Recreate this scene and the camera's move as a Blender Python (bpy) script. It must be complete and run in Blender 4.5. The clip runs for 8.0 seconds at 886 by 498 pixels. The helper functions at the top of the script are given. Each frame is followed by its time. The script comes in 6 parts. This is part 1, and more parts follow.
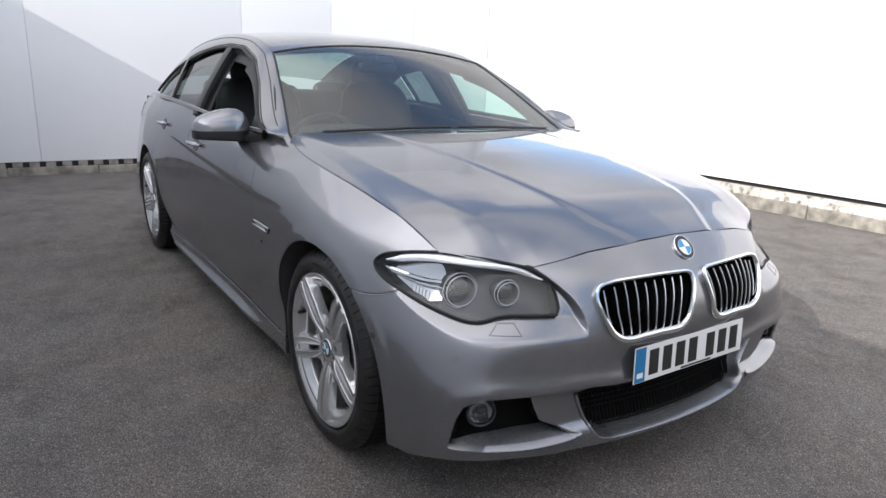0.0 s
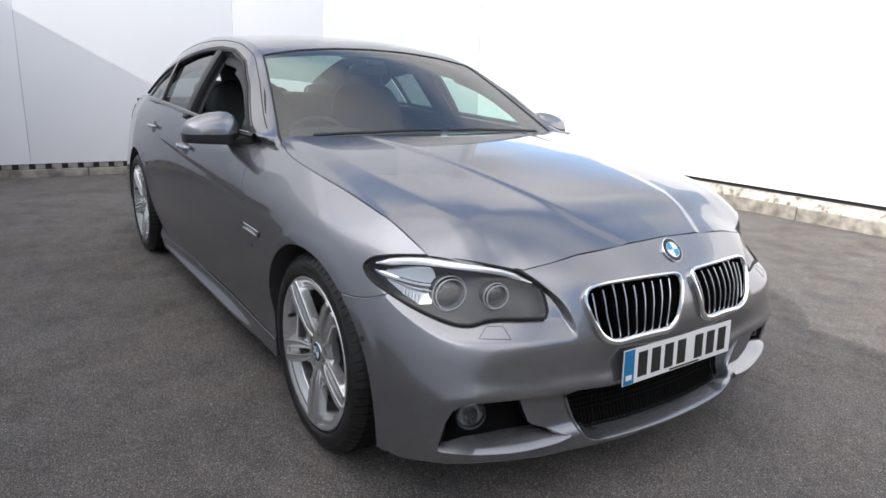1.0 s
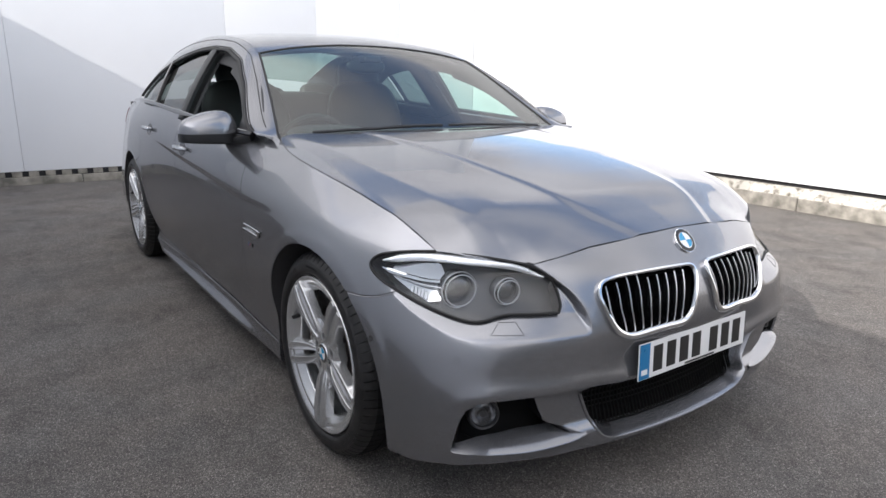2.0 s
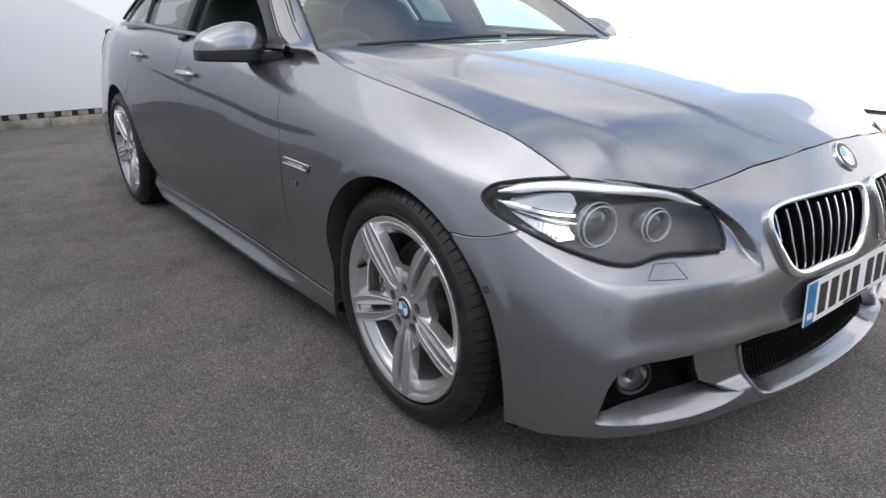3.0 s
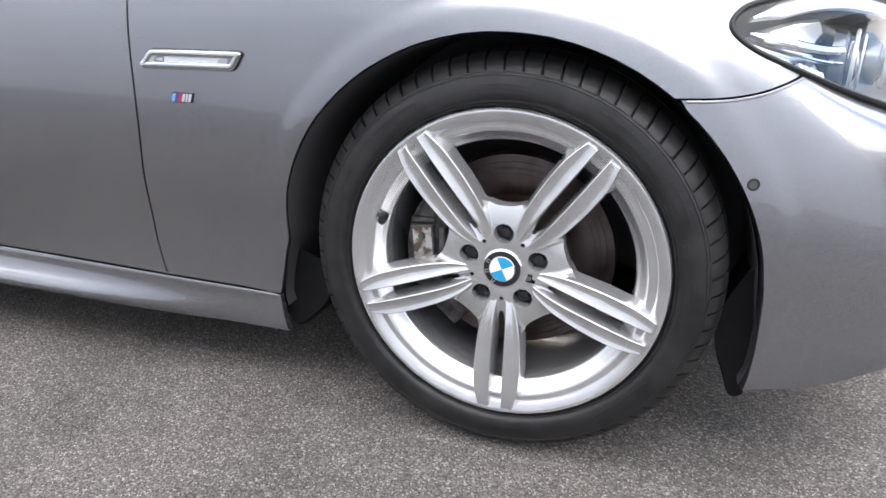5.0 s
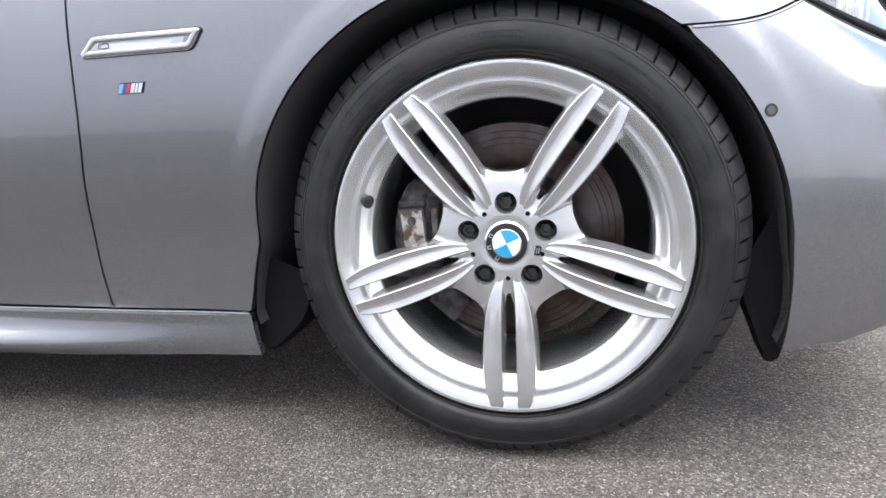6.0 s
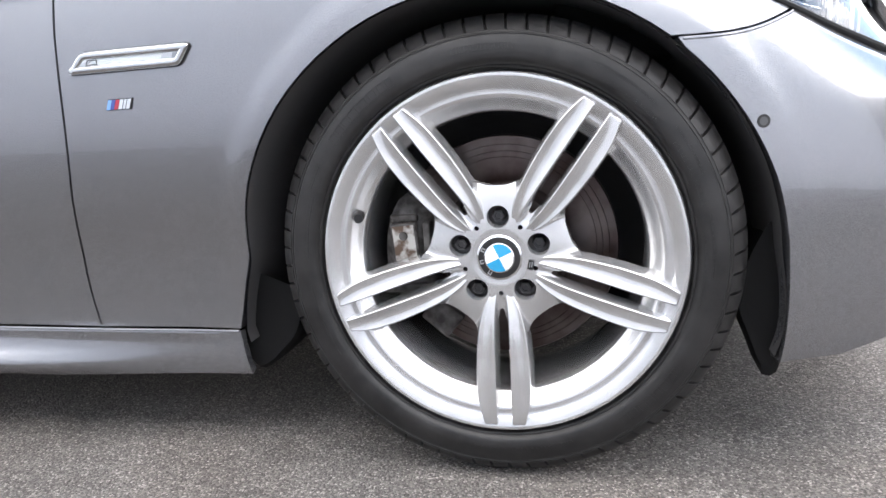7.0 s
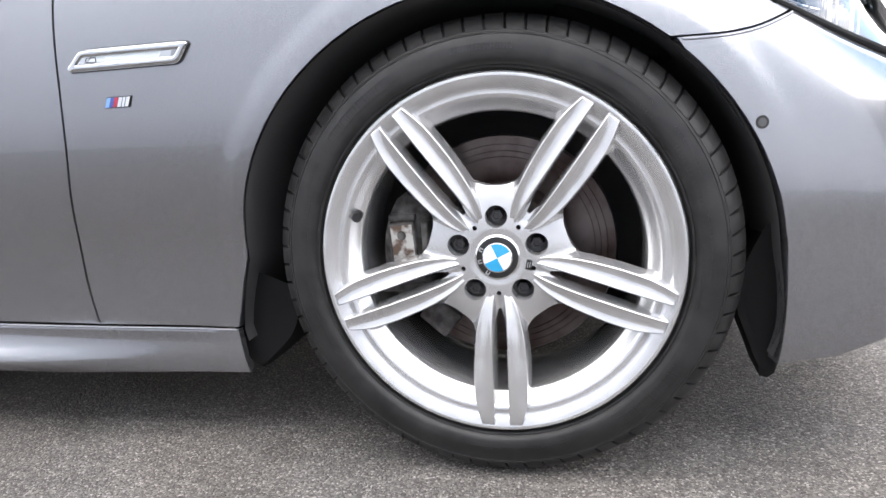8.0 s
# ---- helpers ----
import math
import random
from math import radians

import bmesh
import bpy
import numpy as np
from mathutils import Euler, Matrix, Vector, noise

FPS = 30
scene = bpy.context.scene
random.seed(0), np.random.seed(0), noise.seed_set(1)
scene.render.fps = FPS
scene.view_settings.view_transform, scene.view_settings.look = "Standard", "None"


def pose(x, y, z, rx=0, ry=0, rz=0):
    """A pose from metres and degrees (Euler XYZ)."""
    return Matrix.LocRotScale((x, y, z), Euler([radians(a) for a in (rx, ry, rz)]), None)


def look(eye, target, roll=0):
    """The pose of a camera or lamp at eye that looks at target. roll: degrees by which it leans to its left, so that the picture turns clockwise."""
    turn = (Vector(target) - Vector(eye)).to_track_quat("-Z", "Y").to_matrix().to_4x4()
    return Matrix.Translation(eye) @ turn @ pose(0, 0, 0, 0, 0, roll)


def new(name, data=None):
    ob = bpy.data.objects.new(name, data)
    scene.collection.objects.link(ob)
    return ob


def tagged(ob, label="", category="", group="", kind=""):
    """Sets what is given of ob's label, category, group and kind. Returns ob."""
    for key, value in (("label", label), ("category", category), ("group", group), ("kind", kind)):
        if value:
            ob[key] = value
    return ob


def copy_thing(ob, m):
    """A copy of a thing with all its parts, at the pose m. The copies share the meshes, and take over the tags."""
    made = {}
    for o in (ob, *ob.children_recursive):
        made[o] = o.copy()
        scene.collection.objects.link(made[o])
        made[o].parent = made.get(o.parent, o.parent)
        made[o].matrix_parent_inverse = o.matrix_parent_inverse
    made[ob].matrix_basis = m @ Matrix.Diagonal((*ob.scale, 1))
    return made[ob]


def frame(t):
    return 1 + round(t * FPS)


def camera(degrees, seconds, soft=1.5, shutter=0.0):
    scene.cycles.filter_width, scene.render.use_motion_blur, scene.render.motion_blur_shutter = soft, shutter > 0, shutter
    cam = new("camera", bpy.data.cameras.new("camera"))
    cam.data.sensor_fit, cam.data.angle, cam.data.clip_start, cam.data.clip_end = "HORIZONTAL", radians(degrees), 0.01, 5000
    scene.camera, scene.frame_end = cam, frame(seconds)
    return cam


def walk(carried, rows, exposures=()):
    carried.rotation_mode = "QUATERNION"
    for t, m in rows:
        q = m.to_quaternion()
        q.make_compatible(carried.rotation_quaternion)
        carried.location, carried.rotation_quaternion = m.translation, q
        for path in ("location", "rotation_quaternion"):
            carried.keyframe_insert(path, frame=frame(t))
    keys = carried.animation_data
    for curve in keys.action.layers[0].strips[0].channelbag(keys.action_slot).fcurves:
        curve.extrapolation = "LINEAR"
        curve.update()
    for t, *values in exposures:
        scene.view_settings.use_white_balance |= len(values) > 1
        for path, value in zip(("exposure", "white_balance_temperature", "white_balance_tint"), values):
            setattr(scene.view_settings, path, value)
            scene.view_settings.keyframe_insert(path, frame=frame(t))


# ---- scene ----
cam = camera(68.5, 8.0, soft=1.5)
PATH = [
    (0, (1.889, -1.72, 1.226), (0.289, -0.633, 0.719), 2.1),
    (0.5, (1.893, -1.718, 1.227), (0.298, -0.62, 0.725), 2.1),
    (1, (1.897, -1.714, 1.233), (0.308, -0.608, 0.731), 2.1),
    (2.3, (1.773, -1.716, 1.175), (0.188, -0.607, 0.669), 0.5),
    (2.5, (1.67, -1.729, 1.144), (0.082, -0.636, 0.613), 0.2),
    (2.7, (1.540, -1.775, 1.125), (-0.025, -0.68, 0.522), 0.0),
    (3, (1.345, -1.799, 1.086), (-0.144, -0.647, 0.411), -0.4),
    (3.3, (1.158, -1.79, 1.051), (-0.237, -0.562, 0.314), -0.9),
    (3.5, (1.017, -1.805, 1.022), (-0.314, -0.547, 0.218), -2.6),
    (3.7, (0.888, -1.83, 0.994), (-0.365, -0.508, 0.175), -1.3),
    (4, (0.68, -1.845, 0.957), (-0.421, -0.385, 0.146), -0.9),
    (4.2, (0.568, -1.855, 0.914), (-0.408, -0.296, 0.137), 0.8),
    (4.5, (0.396, -1.871, 0.874), (-0.416, -0.213, 0.104), 0.1),
    (4.7, (0.305, -1.87, 0.825), (-0.404, -0.17, 0.051), 0.6),
    (5, (0.215, -1.851, 0.741), (-0.379, -0.08, 0.027), 0.1),
    (5.2, (0.142, -1.846, 0.681), (-0.316, 0.0, 0.058), 0.2),
    (6.3, (0.103, -1.815, 0.53), (-0.322, 0.095, 0.119), -3.8),
    (6.5, (0.109, -1.811, 0.54), (-0.311, 0.105, 0.148), -4.0),
    (7, (0.11, -1.812, 0.535), (-0.302, 0.105, 0.143), -3.6),
    (7.5, (0.11, -1.812, 0.535), (-0.299, 0.105, 0.136), -3.4),
    (8, (0.113, -1.811, 0.534), (-0.3, 0.107, 0.142), -3.3),
]
EXPOSURES = [(t, e, 6430 + 25 * t, 12) for t, e in ((0, 1.31), (2.5, 1.32), (3.0, 1.56), (3.5, 1.9), (4.0, 2.24), (4.5, 2.56), (5.2, 2.85), (6.5, 3.02), (8, 3.07))]
walk(cam, [(t, look(eye, target, roll)) for t, eye, target, roll in PATH], EXPOSURES)

# ---- light: sun over the building behind the camera, sky with broken cloud ----
SUN_DIR = Vector((0.22, -1.0, 0.56)).normalized()
sun = new("sun", bpy.data.lights.new("sun", "SUN"))
sun.data.energy, sun.data.angle, sun.data.color = 1.9, radians(0.53), (1.0, 0.95, 0.88)
sun.matrix_world = look((0, 0, 0), -SUN_DIR)

world = bpy.data.worlds.new("sky")
world.use_nodes = True
scene.world = world
wt = world.node_tree
sky = wt.nodes.new("ShaderNodeTexSky")
sky.sky_type, sky.sun_disc = "NISHITA", False
sky.sun_elevation = math.asin(SUN_DIR.z)
sky.sun_rotation = math.atan2(SUN_DIR.x, SUN_DIR.y)
clouds = wt.nodes.new("ShaderNodeTexNoise")
clouds.inputs["Scale"].default_value, clouds.inputs["Detail"].default_value = 1.3, 7.0
coords = wt.nodes.new("ShaderNodeTexCoord")
stretch = wt.nodes.new("ShaderNodeMapping")
stretch.inputs["Scale"].default_value = (1.0, 1.0, 2.0)
stretch.inputs["Location"].default_value = (4.6, 2.2, 0.0)
cover = wt.nodes.new("ShaderNodeMapRange")
cover.inputs["From Min"].default_value, cover.inputs["From Max"].default_value = 0.40, 0.56
blend = wt.nodes.new("ShaderNodeMix")
blend.data_type = "RGBA"
wt.links.new(coords.outputs["Generated"], stretch.inputs["Vector"])
wt.links.new(stretch.outputs["Vector"], clouds.inputs["Vector"])
# cloud closes overhead, with blue gaps lower down
axes = wt.nodes.new("ShaderNodeSeparateXYZ")
lower = wt.nodes.new("ShaderNodeMath")
lower.operation = "MULTIPLY_ADD"
lower.inputs[1].default_value, lower.inputs[2].default_value = 0.14, -0.075
thick = wt.nodes.new("ShaderNodeMath")
thick.operation = "ADD"
wt.links.new(coords.outputs["Generated"], axes.inputs["Vector"])
wt.links.new(axes.outputs["Z"], lower.inputs[0])
wt.links.new(lower.outputs["Value"], thick.inputs[0])
wt.links.new(clouds.outputs["Fac"], thick.inputs[1])
wt.links.new(thick.outputs["Value"], cover.inputs["Value"])
grey = wt.nodes.new("ShaderNodeTexNoise")
grey.inputs["Scale"].default_value, grey.inputs["Detail"].default_value = 2.1, 5.0
drift = wt.nodes.new("ShaderNodeMapping")
drift.inputs["Location"].default_value = (3.1, 1.7, 0.4)
tone = wt.nodes.new("ShaderNodeMapRange")
tone.inputs["From Min"].default_value, tone.inputs["From Max"].default_value = 0.36, 0.60
tone.inputs["To Min"].default_value, tone.inputs["To Max"].default_value = 0.55, 1.0
lit = wt.nodes.new("ShaderNodeVectorMath")
lit.operation = "SCALE"
lit.inputs[0].default_value = (6.5, 6.45, 6.5)
wt.links.new(stretch.outputs["Vector"], drift.inputs["Vector"])
wt.links.new(drift.outputs["Vector"], grey.inputs["Vector"])
wt.links.new(grey.outputs["Fac"], tone.inputs["Value"])
# cloud scatters more light towards us round the sun
aim = wt.nodes.new("ShaderNodeVectorMath")
aim.operation = "DOT_PRODUCT"
aim.inputs[1].default_value = SUN_DIR
glow = wt.nodes.new("ShaderNodeMath")
glow.operation = "POWER"
glow.use_clamp = True
glow.inputs[1].default_value = 3.0
front_lit = wt.nodes.new("ShaderNodeMath")
front_lit.operation = "MULTIPLY_ADD"
front_lit.inputs[1].default_value, front_lit.inputs[2].default_value = 1.6, 0.70
level = wt.nodes.new("ShaderNodeMath")
level.operation = "MULTIPLY"
ahead = wt.nodes.new("ShaderNodeMath")
ahead.operation = "MAXIMUM"
wt.links.new(coords.outputs["Generated"], aim.inputs[0])
wt.links.new(aim.outputs["Value"], ahead.inputs[0])
ahead.inputs[1].default_value = 0.0
wt.links.new(ahead.outputs["Value"], glow.inputs[0])
wt.links.new(glow.outputs["Value"], front_lit.inputs[0])
wt.links.new(front_lit.outputs["Value"], level.inputs[0])
wt.links.new(tone.outputs["Result"], level.inputs[1])
wt.links.new(level.outputs["Value"], lit.inputs["Scale"])
wt.links.new(lit.outputs["Vector"], blend.inputs["B"])
wt.links.new(cover.outputs["Result"], blend.inputs["Factor"])
wt.links.new(sky.outputs["Color"], blend.inputs["A"])
wt.links.new(blend.outputs["Result"], wt.nodes["Background"].inputs["Color"])
wt.nodes["Background"].inputs["Strength"].default_value = 0.14

# ---- materials ----
def material(name, base=(0.5, 0.5, 0.5), rough=0.5, metal=0.0, coat=0.0, spec=0.5, coat_rough=0.03):
    m = bpy.data.materials.new(name)
    m.use_nodes = True
    b = m.node_tree.nodes["Principled BSDF"]
    b.inputs["Base Color"].default_value = (*base, 1)
    b.inputs["Roughness"].default_value = rough
    b.inputs["Metallic"].default_value = metal
    b.inputs["Coat Weight"].default_value = coat
    b.inputs["Coat Roughness"].default_value = coat_rough
    b.inputs["Specular IOR Level"].default_value = spec
    return m


def node(m, kind, **values):
    n = m.node_tree.nodes.new(kind)
    for key, value in values.items():
        n.inputs[key.replace("_", " ")].default_value = value
    return n


def wire(m, a, out, b, into):
    m.node_tree.links.new(a.outputs[out], b.inputs[into])


def bsdf(m):
    return m.node_tree.nodes["Principled BSDF"]


def mottled(m, dark, light, scale, detail=6.0, low=0.35, high=0.65, second=0.0):
    """Colour between two tones by noise at real size, with a second coarser noise."""
    co = node(m, "ShaderNodeTexCoord")
    n1 = node(m, "ShaderNodeTexNoise", Scale=scale, Detail=detail)
    ramp = m.node_tree.nodes.new("ShaderNodeMapRange")
    ramp.inputs["From Min"].default_value, ramp.inputs["From Max"].default_value = low, high
    mix = m.node_tree.nodes.new("ShaderNodeMix")
    mix.data_type = "RGBA"
    mix.inputs["A"].default_value, mix.inputs["B"].default_value = (*dark, 1), (*light, 1)
    wire(m, co, "Object", n1, "Vector")
    wire(m, n1, "Fac", ramp, "Value")
    wire(m, ramp, "Result", mix, "Factor")
    last = mix
    if second:
        n2 = node(m, "ShaderNodeTexNoise", Scale=second, Detail=4.0)
        wire(m, co, "Object", n2, "Vector")
        r2 = m.node_tree.nodes.new("ShaderNodeMapRange")
        r2.inputs["From Min"].default_value, r2.inputs["From Max"].default_value = 0.3, 0.7
        r2.inputs["To Min"].default_value, r2.inputs["To Max"].default_value = 0.75, 1.2
        wire(m, n2, "Fac", r2, "Value")
        mul = m.node_tree.nodes.new("ShaderNodeVectorMath")
        mul.operation = "SCALE"
        wire(m, mix, "Result", mul, 0)
        wire(m, r2, "Result", mul, "Scale")
        m.node_tree.links.new(mul.outputs[0], bsdf(m).inputs["Base Color"])
    else:
        wire(m, last, "Result", bsdf(m), "Base Color")
    return co


def bumped(m, scale, strength, distance=0.002, kind="ShaderNodeTexNoise"):
    co = node(m, "ShaderNodeTexCoord")
    n = node(m, kind, Scale=scale)
    b = node(m, "ShaderNodeBump", Strength=strength, Distance=distance)
    wire(m, co, "Object", n, "Vector")
    wire(m, n, "Fac" if kind == "ShaderNodeTexNoise" else "Distance", b, "Height")
    wire(m, b, "Normal", bsdf(m), "Normal")
    return b


def make_paint():
    m = material("grey_metallic_paint", (0.262, 0.266, 0.283), 0.27, 0.85, 1.0)
    bsdf(m).inputs["Specular Tint"].default_value = (0.42, 0.42, 0.44, 1)
    co = node(m, "ShaderNodeTexCoord")
    flakes = node(m, "ShaderNodeTexNoise", Scale=2200.0, Detail=1.0)
    ramp = m.node_tree.nodes.new("ShaderNodeMapRange")
    ramp.inputs["To Min"].default_value, ramp.inputs["To Max"].default_value = 0.20, 0.33
    dust_haze = node(m, "ShaderNodeTexNoise", Scale=9.0, Detail=5.0)
    film = m.node_tree.nodes.new("ShaderNodeMapRange")
    film.inputs["To Min"].default_value, film.inputs["To Max"].default_value = 0.008, 0.05
    wire(m, co, "Object", flakes, "Vector")
    wire(m, co, "Object", dust_haze, "Vector")
    wire(m, flakes, "Fac", ramp, "Value")
    wire(m, ramp, "Result", bsdf(m), "Roughness")
    wire(m, dust_haze, "Fac", film, "Value")
    wire(m, film, "Result", bsdf(m), "Coat Roughness")
    return m


PAINT = make_paint()
CHROME = material("chrome", (0.82, 0.83, 0.84), 0.08, 1.0)
SATIN = material("satin_silver", (0.62, 0.63, 0.64), 0.28, 1.0)
ALLOY = material("silver_alloy", (0.60, 0.60, 0.60), 0.22, 0.74, 0.35, coat_rough=0.05)
mottled(ALLOY, (0.55, 0.55, 0.553), (0.61, 0.61, 0.612), 30.0)
BLACK = material("black_plastic", (0.012, 0.012, 0.013), 0.45)
bumped(BLACK, 900.0, 0.12, 0.0004)
GLOSS_BLACK = material("gloss_black", (0.008, 0.008, 0.009), 0.08, 0.0, 0.5)
# near-black for backing sheets and filler boxes: unlit depth put into the colour
VOID = material("cavity_shade", (0.004, 0.004, 0.004), 0.9, 0.0, 0.0, 0.1)
SEAL = material("rubber_seal", (0.01, 0.01, 0.01), 0.6)
TYRE = material("tyre_rubber", (0.012, 0.012, 0.0122), 0.42, spec=0.32)
mottled(TYRE, (0.0125, 0.0122, 0.0122), (0.023, 0.0222, 0.0222), 40.0, second=7.0)
bumped(TYRE, 500.0, 0.15, 0.0006)
TREAD = material("tread_rubber", (0.014, 0.0137, 0.0135), 0.75, spec=0.2)
bumped(TREAD, 300.0, 0.2, 0.0008)
FLAP = material("black_flap_plastic", (0.008, 0.008, 0.0082), 0.8, spec=0.15)
bumped(FLAP, 220.0, 0.25, 0.001)
LINER = material("wheel_arch_liner", (0.058, 0.0565, 0.058), 0.75, spec=0.3)
bumped(LINER, 300.0, 0.3, 0.001)
STEEL = material("brake_steel", (0.15, 0.13, 0.12), 0.42, 0.8)
mottled(STEEL, (0.040, 0.024, 0.021), (0.098, 0.084, 0.080), 14.0, second=3.0)
CAST = material("cast_iron", (0.2, 0.19, 0.18), 0.7, 0.4)
mottled(CAST, (0.035, 0.03, 0.028), (0.12, 0.116, 0.112), 60.0, second=20.0)
WHITE = material("plate_white", (0.78, 0.78, 0.77), 0.35)
BLUE = material("plate_blue", (0.01, 0.17, 0.38), 0.35)
CYAN = material("badge_blue", (0.02, 0.30, 0.55), 0.2, 0.0, 0.6)
BADGE_WHITE = material("badge_white", (0.8, 0.82, 0.82), 0.2, 0.0, 0.6)
INK = material("black_print", (0.012, 0.012, 0.012), 0.4)
RED = material("badge_red", (0.36, 0.025, 0.05), 0.25, 0.0, 0.5)
PURPLE = material("badge_blue_violet", (0.05, 0.07, 0.26), 0.25, 0.0, 0.5)
LIGHT_BLUE = material("badge_light_blue", (0.16, 0.32, 0.60), 0.25, 0.0, 0.5)
LEATHER = material("black_leather", (0.036, 0.035, 0.035), 0.5)
bumped(LEATHER, 260.0, 0.25, 0.001)
TRIM = material("dark_cabin_trim", (0.045, 0.045, 0.047), 0.65)
bumped(TRIM, 400.0, 0.2, 0.0008)
HEADLINER = material("grey_headliner", (0.20, 0.20, 0.20), 0.9)
LAMP_BRIGHT = material("lamp_reflector", (0.80, 0.81, 0.82), 0.16, 1.0)
LAMP_DARK = material("lamp_bezel", (0.055, 0.055, 0.057), 0.32, 0.3)
LAMP_TUBE = material("projector_tube", (0.16, 0.165, 0.17), 0.25, 0.6)


def make_glass(name, tint, rough=0.0, least=0.08, dust_haze=0.0):
    m = bpy.data.materials.new(name)
    m.use_nodes = True
    nt = m.node_tree
    nt.nodes.remove(nt.nodes["Principled BSDF"])
    clear = nt.nodes.new("ShaderNodeBsdfTransparent")
    clear.inputs["Color"].default_value = (*tint, 1)
    gloss = nt.nodes.new("ShaderNodeBsdfGlossy")
    gloss.inputs["Roughness"].default_value = rough
    facing_way = nt.nodes.new("ShaderNodeLayerWeight")
    facing_way.inputs["Blend"].default_value = 0.5
    power = nt.nodes.new("ShaderNodeMath")
    power.operation = "POWER"
    power.inputs[1].default_value = 5.0
    edge = nt.nodes.new("ShaderNodeMapRange")
    edge.inputs["To Min"].default_value, edge.inputs["To Max"].default_value = least, 1.0
    nt.links.new(facing_way.outputs["Facing"], power.inputs[0])
    nt.links.new(power.outputs["Value"], edge.inputs["Value"])
    mix = nt.nodes.new("ShaderNodeMixShader")
    nt.links.new(edge.outputs["Result"], mix.inputs["Fac"])
    nt.links.new(clear.outputs["BSDF"], mix.inputs[1])
    nt.links.new(gloss.outputs["BSDF"], mix.inputs[2])
    # pale diffuse veil mixed in to paint the screen's grey reflected haze
    film = nt.nodes.new("ShaderNodeBsdfDiffuse")
    film.inputs["Color"].default_value = (0.55, 0.55, 0.54, 1)
    hazed = nt.nodes.new("ShaderNodeMixShader")
    hazed.inputs["Fac"].default_value = dust_haze
    nt.links.new(mix.outputs["Shader"], hazed.inputs[1])
    nt.links.new(film.outputs["BSDF"], hazed.inputs[2])
    nt.links.new(hazed.outputs["Shader"], nt.nodes["Material Output"].inputs["Surface"])
    return m


WINDSCREEN = make_glass("windscreen_glass", (0.60, 0.77, 0.72), least=0.14, dust_haze=0.02)
SIDE_GLASS = make_glass("side_glass", (0.62, 0.80, 0.74))
# rear glass tints darkened to carry the dim cabin and shaded wall behind
DIM_GLASS = make_glass("dim_rear_glass", (0.22, 0.27, 0.26), least=0.10)
REAR_GLASS = make_glass("rear_screen_glass", (0.42, 0.53, 0.49), least=0.08)
LENS = make_glass("lamp_lens", (0.95, 0.96, 0.97), least=0.045)


